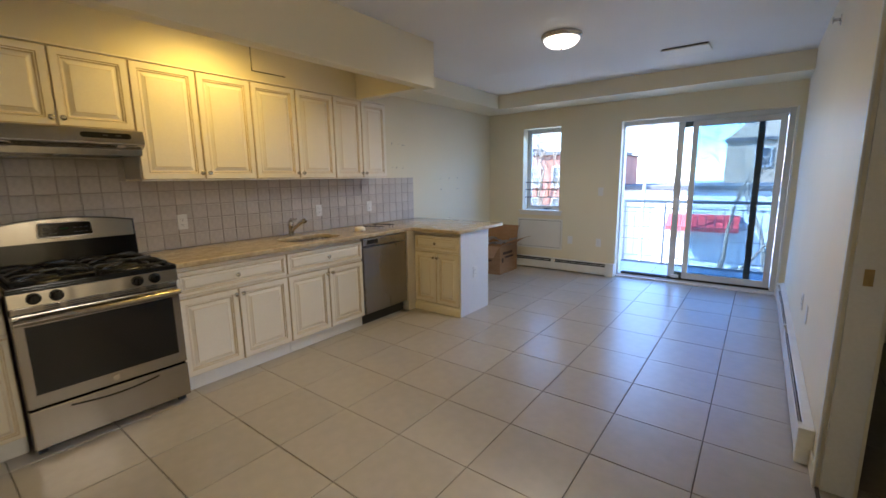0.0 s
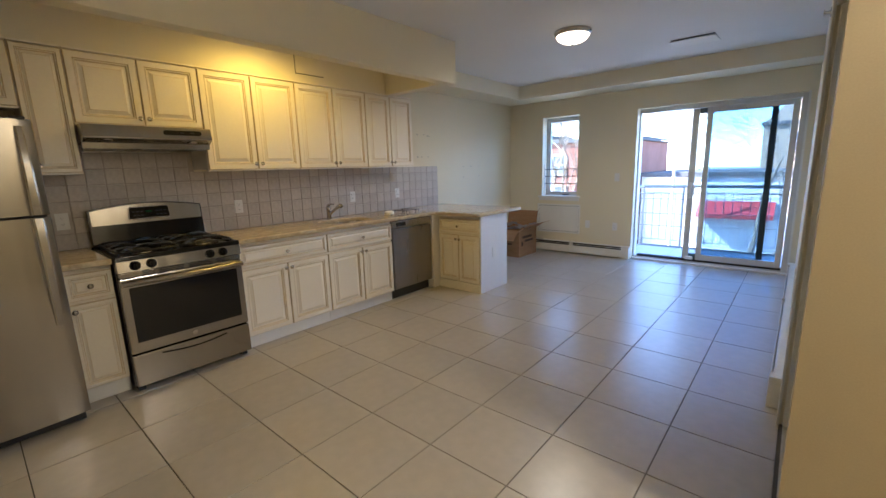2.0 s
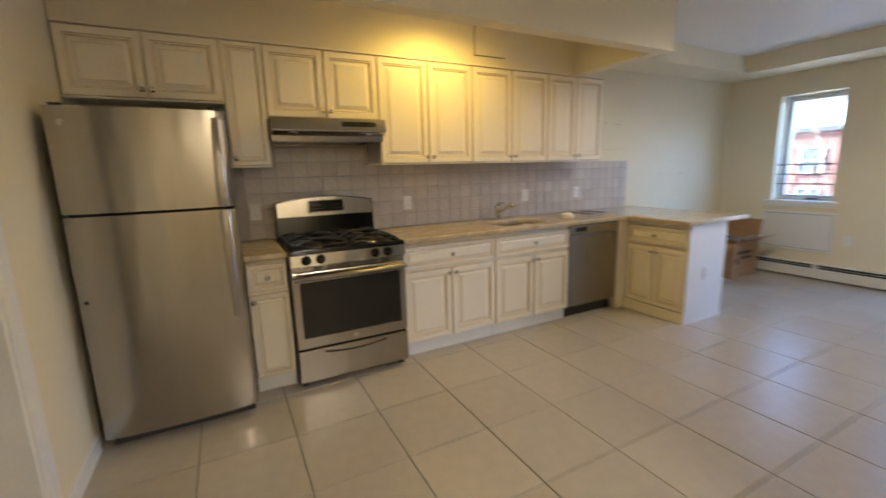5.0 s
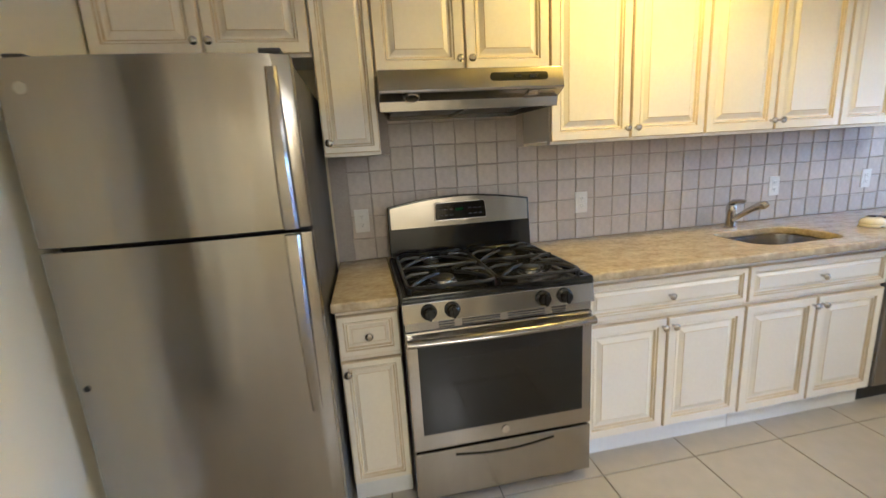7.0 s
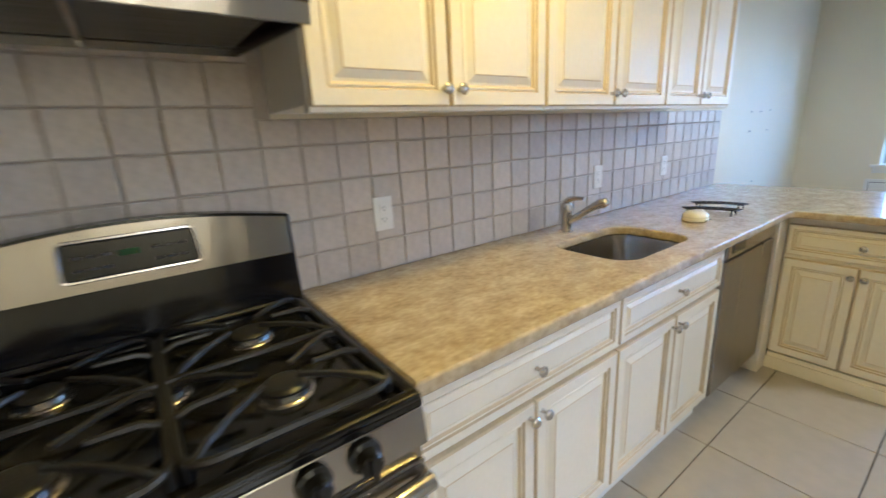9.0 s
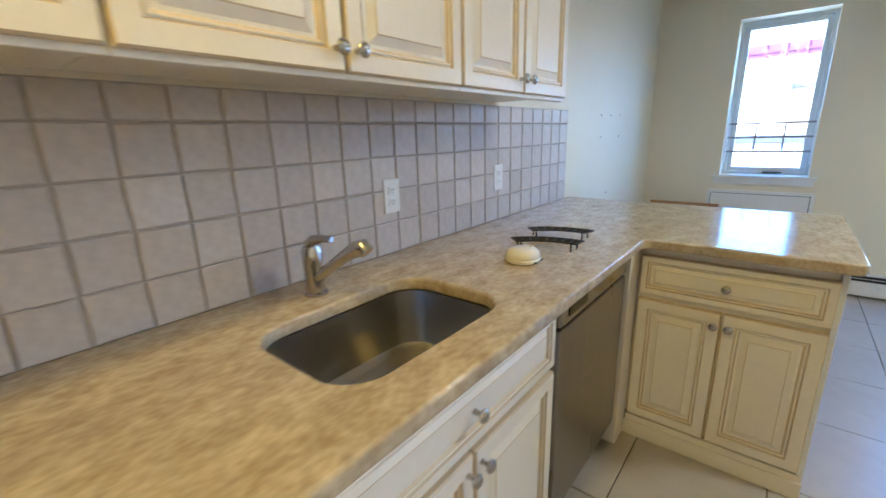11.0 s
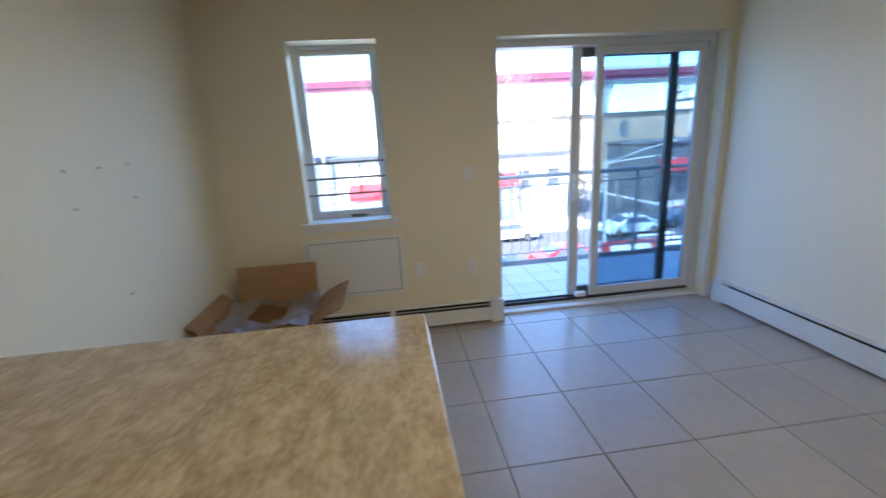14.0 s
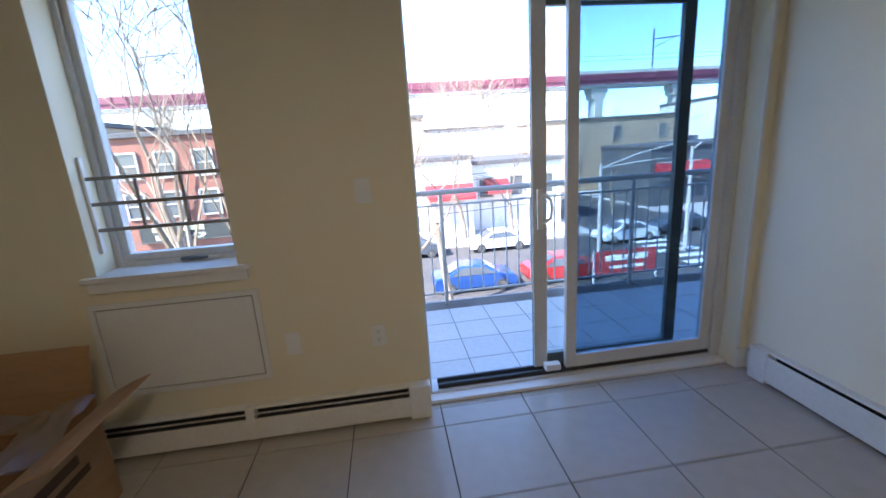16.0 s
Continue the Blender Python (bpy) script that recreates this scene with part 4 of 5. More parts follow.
# ---- outlets and switches ----
def plate(name, u, v, axis, base, holes, label):
    """A cover plate with sockets, a rocker or a blank face."""
    put = facing(axis, base)
    o = thing(name, put(u, v, 0), label, "outlet" if holes == 2 else "switch" if holes == 1 else "cover plate", "wall plates")

    def bx(nm, du0, du1, dv0, dv1, n0, n1, m, bev=0.001):
        a, b = put(u + du0, v + dv0, n0), put(u + du1, v + dv1, n1)
        lo, hi = [min(s) for s in zip(a, b)], [max(s) for s in zip(a, b)]
        under(o, boxes(nm, [(lo[0], hi[0], lo[1], hi[1], lo[2], hi[2])], m, bev))
    bx("cover", -0.036, 0.036, -0.058, 0.058, 0.0003, 0.006, PLASTIC, 0.002)
    if holes == 2:
        for c in (-0.02, 0.02):
            bx("socket", -0.016, 0.016, c - 0.014, c + 0.014, 0.005, 0.0085, PLASTIC)
            # socket holes are black blocks, their inner shade given as colour
            for du in (-0.006, 0.006):
                bx("slot", du - 0.001, du + 0.001, c - 0.001, c + 0.007, 0.008, 0.0089, RUBBER, 0)
            bx("slot", -0.002, 0.002, c - 0.009, c - 0.005, 0.008, 0.0089, RUBBER, 0)
    elif holes == 1:
        bx("rocker", -0.016, 0.016, -0.033, 0.033, 0.005, 0.009, PLASTIC)


for y in (-0.115, 1.09, 2.365, 3.06):
    plate("wall_outlet", y, 1.115, "x", 0.010, 2, "white plastic wall outlet on the backsplash")
plate("wall_outlet", 1.812, 0.470, "-y", NORTH, 2, "white plastic wall outlet by the balcony door")
plate("cover_plate", 1.395, 0.480, "-y", NORTH, 0, "blank white cover plate on the wall")
plate("light_switch", 1.81, 1.20, "-y", NORTH, 1, "cream light switch by the balcony door")
plate("wall_outlet", 3.62, 0.50, "-x", EAST, 2, "white plastic wall outlet above the heater")
plate("cover_plate", 3.27, 0.50, "-x", EAST, 0, "blank white cover plate above the heater")
plate("wall_outlet", 3.36, 0.44, "x", 1.266, 2, "white outlet on the peninsula end panel")
ic = thing("intercom", (4.16, 1.05, 1.55), "dark grey intercom plate on the entry wall", "intercom")
under(ic, boxes("plate", [(4.12, 4.24, 1.03, 1.0495, 1.47, 1.66)], DGREY, 0.004))

# screw holes left in the west wall
for y, z in ((3.475, 1.843), (3.60, 1.846), (3.67, 1.833), (3.475, 1.562), (3.55, 1.56), (3.667, 1.558), (4.44, 1.418), (4.64, 1.42), (4.849, 1.425), (4.45, 1.27), (4.85, 1.268), (4.645, 0.85), (3.70, 1.83)):
    bm = bmesh.new()
    lathe(bm, ((0.007, 0.0004), (0.006, 0.002), (0.0015, 0.0025)), (0, y, z), "x", 10)
    tagged(finish("wall_plug", bm, FINS), "small grey screw plug in the painted wall", "wall plug", "screw plugs")

# ---- loose things ----
sd = thing("smoke_detector", (0.44, 2.525, 0.912), "round white plastic smoke detector lying on the counter", "smoke detector")
bm = bmesh.new()
lathe(bm, ((0.050, 0.9122), (0.056, 0.915), (0.057, 0.924), (0.054, 0.926)), (0.44, 2.525, 0), n=32)
under(sd, finish("base", bm, SOAP, smooth=True))
bm = bmesh.new()
lathe(bm, ((0.053, 0.9262), (0.055, 0.932), (0.053, 0.944), (0.044, 0.954), (0.026, 0.959), (0.004, 0.960)), (0.44, 2.525, 0), n=32)
under(sd, finish("cover", bm, SOAP, smooth=True))
bm = bmesh.new()
tube(bm, [(0.44 + 0.030 * math.cos(a), 2.525 + 0.030 * math.sin(a), 0.955 + 0.004 * math.sin((a + 0.6) * 1.2)) for a in (-0.6 + 0.2 * k for k in range(14))], 0.0045, 8)
under(sd, finish("ridge", bm, SOAP, smooth=True))
# black tabs in place of openings, painting their dark inside
each(sd, "vent", [(0.494, 0.4962, y, y + 0.012, 0.917, 0.922) for y in (2.498, 2.519, 2.540)], RUBBER, 0, "small dark vent slot")


def rack(x, y, turn):
    """A small crescent of slats between two rims, on four legs."""
    r = thing("wire_rack", (x, y, 0.912), "small black slatted crescent rack on the counter", "wire rack", "wire racks")
    m = Matrix.Translation((x, y, 0.912)) @ Matrix.Rotation(turn, 4, "Z")
    at = lambda rad, a, h: m @ Vector((rad * math.sin(a), rad * math.cos(a) - 0.245, h))
    bm = bmesh.new()
    span, n = 0.48, 22
    for rad in (0.215, 0.272):
        tube(bm, [at(rad, -span + 2 * span * k / n, 0.030) for k in range(n + 1)], 0.0030, 6)
    for s in (-1, 1):
        tube(bm, [at(0.215, s * span, 0.030), at(0.272, s * span, 0.030)], 0.0030, 6)
    under(r, finish("rim", bm, WIRE, smooth=True))
    bm = bmesh.new()
    for rad in (0.226, 0.235, 0.244, 0.253, 0.262):
        tube(bm, [at(rad, -span + 2 * span * k / n, 0.029) for k in range(n + 1)], 0.0017, 5)
    for k in range(1, 8):
        a = -span + 2 * span * k / 8
        tube(bm, [at(0.215, a, 0.031), at(0.272, a, 0.031)], 0.0020, 5)
    under(r, finish("slats", bm, WIRE, smooth=True))
    for a in (-0.40, 0.40):
        for rad in (0.219, 0.268):
            bm = bmesh.new()
            tube(bm, [at(rad, a, 0.030), at(rad, a, 0.0)], 0.0030, 6)
            under(r, finish("leg", bm, WIRE, smooth=True))


rack(0.43, 2.72, radians(20))
rack(0.40, 2.90, radians(18))

# open cardboard box with plastic wrap
cb = thing("cardboard_box", (0.35, 5.25, 0), "open brown cardboard box with plastic wrap inside", "cardboard box")
BX0, BX1, BY0, BY1, BH = 0.10, 0.655, 4.98, 5.52, 0.42
under(cb, boxes("wall", [(BX0, BX1, BY0, BY0 + 0.006, 0.006, BH), (BX0, BX1, BY1 - 0.006, BY1, 0.006, BH), (BX0, BX0 + 0.006, BY0 + 0.006, BY1 - 0.006, 0.006, BH), (BX1 - 0.006, BX1, BY0 + 0.006, BY1 - 0.006, 0.006, BH)], CARD))
under(cb, boxes("bottom", [(BX0, BX1, BY0, BY1, 0, 0.006)], CARD))


def flap(p0, p1, off):
    bm = bmesh.new()
    p0, p1, off = Vector(p0), Vector(p1), Vector(off)
    n = (p1 - p0).cross(off).normalized() * 0.005
    rows = []
    for s in (0, 0.35, 0.7, 1):
        bend = n * 3 * math.sin(math.pi * s)
        rows.append([bm.verts.new(q + off * s + bend + d) for q in (p0, p1) for d in (n * 0, n)])
    for a, b in zip(rows, rows[1:]):
        for i, j in ((0, 2), (2, 3), (3, 1), (1, 0)):
            bm.faces.new((a[i], a[j], b[j], b[i]))
    bm.faces.new((rows[0][0], rows[0][2], rows[0][3], rows[0][1]))
    bm.faces.new((rows[-1][1], rows[-1][3], rows[-1][2], rows[-1][0]))
    under(cb, finish("flap", bm, CARD))


flap((BX0 + 0.02, BY1, BH), (BX1, BY1, BH), (0.0, 0.05, 0.26))
flap((BX1, BY1, BH), (BX1, BY0, BH), (0.22, 0.02, 0.11))
flap((BX1, BY0, BH), (BX0, BY0, BH), (0.0, -0.18, -0.14))
flap((BX0, BY0, BH), (BX0, BY1, BH), (-0.09, 0.0, 0.10))
bm = bmesh.new()
grid = [[bm.verts.new((BX0 + 0.02 + 0.56 * i / 22, BY0 - 0.02 + 0.54 * j / 22, BH + 0.0 + 0.05 * noise.noise((i * 0.22, j * 0.22, 1.7)) + 0.022 * noise.noise((i * 0.75, j * 0.16, 5)) + 0.06 * (abs(i - 11) + abs(j - 11)) / 22)) for j in range(23)] for i in range(23)]
for i in range(22):
    for j in range(22):
        if not (5 < i < 14 and 8 < j < 17):
            bm.faces.new((grid[i][j], grid[i + 1][j], grid[i + 1][j + 1], grid[i][j + 1]))
wrap = tagged(finish("plastic_wrap", bm, WRAP, smooth=True), "crumpled clear plastic wrap in the box", "plastic wrap")
bm = bmesh.new()
for k, (y0, y1, z0, z1) in enumerate(((5.07, 5.36, 0.285, 0.325), (5.14, 5.40, 0.225, 0.258), (5.04, 5.09, 0.17, 0.24))):
    add_box(bm, BX1 + 0.0004, BX1 + 0.0014, y0, y1, z0, z1)
for x0, x1, z0, z1 in ((0.22, 0.52, 0.19, 0.215), (0.30, 0.44, 0.13, 0.145)):
    add_box(bm, x0, x1, BY0 - 0.0014, BY0 - 0.0004, z0, z1)
under(cb, finish("print", bm, INK), "dark brown printed bars")

# ---- outside ----
STREET = -6.2
ASPHALT = mat("worn asphalt", (0.075, 0.074, 0.072), (0.045, 0.045, 0.046), 0.85, grain=3, stain=0.12, bump=0.2)
PAVE = mat("pale concrete paving", (0.42, 0.40, 0.37), (0.33, 0.31, 0.29), 0.85, grain=5, stain=0.4, bump=0.2)
BALT = mat("grey balcony tile", (0.46, 0.45, 0.43), (0.38, 0.37, 0.35), 0.5, grain=30, stain=3, bump=0.05, var=0.05)
RAILM = mat("grey painted steel rail", (0.45, 0.47, 0.47), (0.36, 0.38, 0.38), 0.45, grain=60, stain=5, bump=0.05)
MAROON = mat("magenta red bridge paint", (0.17, 0.035, 0.06), (0.12, 0.025, 0.045), 0.6, grain=2, stain=0.3, bump=0.1)
PIERM = mat("pale bridge concrete", (0.50, 0.46, 0.38), (0.38, 0.35, 0.30), 0.85, grain=2, stain=0.3, bump=0.1)
TANB = mat("tan brick", (0.44, 0.31, 0.20), (0.36, 0.25, 0.16), 0.85, grain=6, stain=0.4, bump=0.2)
REDB = mat("red brick", (0.24, 0.10, 0.07), (0.18, 0.075, 0.05), 0.85, grain=8, stain=0.5, bump=0.2)
PALEB = mat("pale stucco", (0.62, 0.59, 0.54), (0.54, 0.51, 0.47), 0.85, grain=4, stain=0.3, bump=0.1)
DARKR = mat("dark tar roof", (0.06, 0.06, 0.065), (0.09, 0.09, 0.09), 0.9, grain=2, stain=0.2, bump=0.2)
GLASSD = mat("dark window glass", (0.05, 0.06, 0.07), (0.08, 0.09, 0.10), 0.1, grain=1, stain=0.3, bump=0)
BARK = mat("sunlit grey tan bark", (0.24, 0.195, 0.145), (0.15, 0.12, 0.09), 0.9, grain=9, stain=1.5, bump=0.4)
TRIMF = mat("weathered window trim", (0.42, 0.40, 0.37), (0.34, 0.32, 0.30), 0.7, grain=5, stain=0.6)
WHITEP = mat("white road paint", (0.72, 0.72, 0.70), (0.55, 0.55, 0.54), 0.7, grain=6, stain=1.0, bump=0.1)
SIGNK = mat("black shop sign", (0.02, 0.022, 0.02), (0.03, 0.032, 0.03), 0.4, grain=6, stain=1.0)
SIGNG = mat("pale gold lettering", (0.62, 0.58, 0.36), (0.55, 0.50, 0.30), 0.5, grain=6, stain=1.0)
REDV = mat("bright red banner", (0.36, 0.03, 0.035), (0.28, 0.022, 0.026), 0.5, grain=3, stain=0.8)
TYRE = mat("tyre rubber", (0.025, 0.025, 0.025), (0.04, 0.04, 0.04), 0.8, grain=20, stain=4)

structure(boxes("ground", [(-400, 400, OUT + 0.02, 600, STREET - 0.4, STREET - 0.02)], PAVE), "pale ground reaching the horizon", "ground")
structure(boxes("road", [(-200, 200, 21.5, 34.2, STREET - 0.019, STREET), (18.5, 28.0, 34.2, 120, STREET - 0.019, STREET)], ASPHALT), "grey asphalt street with a crossing road", "road")
structure(boxes("pavement", [(-200, 200, OUT + 3.0, 21.4, STREET - 0.019, STREET + 0.15), (-200, 18.3, 34.3, 36.0, STREET - 0.019, STREET + 0.15), (28.2, 200, 34.3, 36.0, STREET - 0.019, STREET + 0.15)], PAVE, 0.02, 1), "concrete pavement with kerb", "pavement")
structure(boxes("road_marking", [(19.0, 22.0, 22.3 + 1.35 * k, 22.95 + 1.35 * k, STREET + 0.004, STREET + 0.012) for k in range(8)] + [(-80 + 8 * k, -77 + 8 * k, 27.8, 27.95, STREET + 0.004, STREET + 0.012) for k in range(11)], WHITEP), "white painted crossing stripes", "road marking")
# the storeys above the ceiling are unseen, added to keep sun off the balcony
structure(boxes("facade_own", [(-6, -0.15, OUT - 0.3, OUT, STREET, CEILING + 0.2), (4.06, 12, OUT - 0.3, OUT, STREET, CEILING + 0.2), (-6, 12, OUT - 0.3, OUT, CEILING + 0.201, CEILING + 6.0), (-0.15, 4.06, OUT - 0.25, OUT, STREET, -0.25)], TANB), "tan brick front of the building itself, with unseen storeys added above", "facade")

# balcony
BALZ, BALY = -0.05, 7.44
structure(box("balcony_slab", 1.7, 6.2, OUT + 0.001, BALY + 0.10, -0.26, BALZ - 0.010, PAVE), "concrete balcony slab", "balcony")
rail = thing("balcony_railing", (3.9, BALY, BALZ), "grey steel balcony railing with thin pickets", "railing")
bm = bmesh.new()
tube(bm, [(1.74, BALY, 0.985), (6.16, BALY, 0.985), ], 0.026, 12)
tube(bm, [(6.16, BALY, 0.985), (6.16, OUT + 0.01, 0.985)], 0.026, 12)
tube(bm, [(1.74, BALY, 0.985), (1.74, OUT + 0.01, 0.985)], 0.026, 12)
under(rail, finish("handrail", bm, RAILM, smooth=True))
bm = bmesh.new()
for z in (0.872, 0.055):
    add_box(bm, 1.74, 6.16, BALY - 0.012, BALY + 0.012, z - 0.008, z + 0.008)
    for x in (1.74, 6.16):
        add_box(bm, x - 0.012, x + 0.012, OUT + 0.01, BALY - 0.013, z - 0.008, z + 0.008)
under(rail, finish("cross_rail", bm, RAILM, 0.002))
pick = None
for k in range(38):
    x = 1.80 + 0.1165 * k
    if pick is None:
        pick = boxes("picket", [(-0.006, 0.006, -0.006, 0.006, 0.062, 0.866)], RAILM, 0.001, 1)
        ob = pick
    else:
        ob = new("picket", pick.data)
    ob.parent = rail
    ob.matrix_parent_inverse = Matrix.Translation(-Vector(rail.location))
    ob.location = (x, BALY, 0)
for k in range(22):
    ob = new("picket", pick.data)
    ob.parent = rail
    ob.matrix_parent_inverse = Matrix.Translation(-Vector(rail.location))
    ob.location = (6.16 if k > 10 else 1.74, OUT + 0.12 + 0.1165 * (k % 11), 0)
each(rail, "post", [(x - 0.016, x + 0.016, BALY - 0.016, BALY + 0.016, BALZ - 0.01, 0.97) for x in (1.76, 2.38, 4.2, 6.14)], RAILM, 0.003)


# viaduct
via = thing("viaduct", (10, 86, STREET), "elevated railway with magenta girders on concrete piers", "viaduct")
bm = bmesh.new()
add_box(bm, -160, 200, 84, 88, 12.9, 13.5)
add_box(bm, -160, 200, 84.4, 87.6, 10.45, 11.0)
under(via, finish("deck", bm, PIERM))
bm = bmesh.new()
add_box(bm, -160, 200, 83.9, 84.2, 11.0, 12.89)
for k in range(150):
    add_box(bm, -160 + 2.4 * k, -159.75 + 2.4 * k, 83.75, 83.89, 11.0, 12.89)
add_box(bm, -160, 200, 83.7, 83.89, 11.75, 11.9)
under(via, finish("girder", bm, MAROON))
for x in (-62, -36, -11, 23.6, 44.7, 62, 84, 110):
    bm = bmesh.new()
    for w, z0, z1 in ((3.6, 9.5, 10.44), (2.8, 8.4, 9.5), (1.7, STREET, 8.4)):
        add_box(bm, x - w / 2, x + w / 2, 84.6, 87.4, z0, z1)
    under(via, finish("pier", bm, PIERM, 0.05, segs=1))
for x in (-39, -8, 58):
    bm = bmesh.new()
    tube(bm, [(x, 88.2, 13.4), (x, 88.2, 21.5)], 0.18, 6)
    tube(bm, [(x, 88.2, 19.6), (x + 7, 88.2, 20.2)], 0.12, 6)
    tube(bm, [(x, 88.2, 18.0), (x + 5, 88.2, 20.0)], 0.08, 6)
    under(via, finish("catenary_mast", bm, DARKR))
bm = bmesh.new()
for z in (15.6, 16.4):
    tube(bm, [(-160, 86, z), (200, 86, z)], 0.04, 4)
under(via, finish("wire", bm, DARKR))


def house(name, x0, x1, y0, y1, z1, m, rows, cols, label, roof=DARKR, shop=False):
    """A block with cornice, roof and windows that sit in their openings' frames."""
    h = thing(name, ((x0 + x1) / 2, (y0 + y1) / 2, STREET), label, "building")
    under(h, boxes("wall", [(x0, x1, y0, y1, STREET, z1)], m))
    under(h, boxes("roof", [(x0 - 0.2, x1 + 0.2, y0 - 0.25, y1, z1 + 0.002, z1 + 0.35)], roof, 0.03, 1))
    step = (x1 - x0) / cols
    for r, z in enumerate(rows):
        for c in range(cols):
            cx, w, hh = x0 + (c + 0.5) * step, min(0.6, step * 0.3), 0.85
            o = under(h, boxes("window", [(cx - w, cx + w, y0 - 0.05, y0 - 0.002, z - hh, z + hh)], GLASSD))
            bm = bmesh.new()
            frame_ring(bm, cx - w - 0.1, cx + w + 0.1, z - hh - 0.1, z + hh + 0.1, y0 - 0.14, y0 - 0.003, 0.12)
            add_box(bm, cx - w, cx + w, y0 - 0.12, y0 - 0.051, z - 0.05, z + 0.05)
            f = finish("frame", bm, TRIMF)
            f.parent, f.matrix_parent_inverse = o, Matrix.Identity(4)
    return h


house("brick_house", -17.0, -7.0, 36, 48, 3.3, REDB, (1.4, -1.4), 4, "red brick row house above a barber shop")
house("brick_house", -30, -17.4, 36, 48, 4.2, TANB, (2.0, -1.4), 5, "tan brick house on the street")
house("white_building", -6.6, 9.0, 38, 50, 0.2, PALEB, (), 6, "low pale stucco building with white front")
gh = house("gabled_house", 0.5, 6.6, 52, 62, 4.6, TANB, (3.0,), 1, "tan brick house with a gabled front")
bm = bmesh.new()
vs = [bm.verts.new(p) for y in (52.0, 61.9) for p in ((0.5, y, 4.96), (6.6, y, 4.96), (3.55, y, 8.0))]
for q in ((0, 1, 2), (5, 4, 3), (0, 3, 4, 1), (1, 4, 5, 2), (2, 5, 3, 0)):
    bm.faces.new([vs[i] for i in q])
under(gh, finish("gable", bm, TANB))
house("white_building", 9.2, 17.6, 40, 54, -0.4, PALEB, (-2.4,), 3, "low pale shop building")
house("white_building", 8, 20, 66, 76, 3.6, PALEB, (), 9, "pale stucco house further back")
house("tan_building", 24.5, 45.5, 61, 74, 3.6, TANB, (1.7,), 3, "tan brick building with small windows")
house("dark_building", 29, 52, 44, 54, -0.2, DARKR, (-2.6,), 7, "low dark shop building at the corner")
house("pale_building", 49, 72, 58, 72, 5.5, PALEB, (3.0, 0.0), 7, "pale building far along the street")
house("tan_building", -62, -32, 40, 60, 3.5, TANB, (1.6, -1.6), 10, "tan row of houses")

# barber shop sign and awnings
sign = thing("shop_sign", (-12.6, 35.8, -3.4), "black barber shop sign with pale gold letters", "sign")
under(sign, boxes("board", [(-15.9, -9.8, 35.72, 35.9, -4.1, -2.75)], SIGNK, 0.02, 1))
under(sign, boxes("name_bar", [(-15.0, -13.9, 35.69, 35.719, -3.32, -2.95), (-13.5, -11.5, 35.69, 35.719, -3.32, -2.95)], SIGNG), "pale gold bars for a name")
cu = bpy.data.curves.new("letters", "FONT")
cu.body, cu.size, cu.extrude, cu.align_x = "BARBER SHOP", 0.55, 0.01, "CENTER"
tmp = bpy.data.objects.new("letters", cu)
me = bpy.data.meshes.new_from_object(tmp)
bpy.data.objects.remove(tmp)
me.materials.clear()
me.materials.append(WHITEP)
me.transform(Matrix.Translation((-13.2, 35.69, -3.92)) @ Matrix.Rotation(radians(90), 4, "X"))
under(sign, new("letters", me), "white letters")
for x0, x1, y, m in ((-2.2, 2.6, 37.95, REDV), (5.0, 9.0, 37.95, REDV), (10.5, 12.6, 39.95, REDV), (29.5, 35.5, 43.95, REDV), (-9.4, -7.2, 35.95, SIGNK)):
    bm = bmesh.new()
    vs = [bm.verts.new(p) for x in (x0, x1) for p in ((x, y, -1.7), (x, y - 1.3, -2.6), (x, y - 1.3, -2.9), (x, y, -2.9))]
    for q in ((0, 1, 2, 3), (7, 6, 5, 4), (0, 4, 5, 1), (1, 5, 6, 2), (2, 6, 7, 3), (3, 7, 4, 0)):
        bm.faces.new([vs[i] for i in q])
    tagged(finish("shop_awning", bm, m), "sloping fabric shop awning on the front", "awning", "shop awnings")


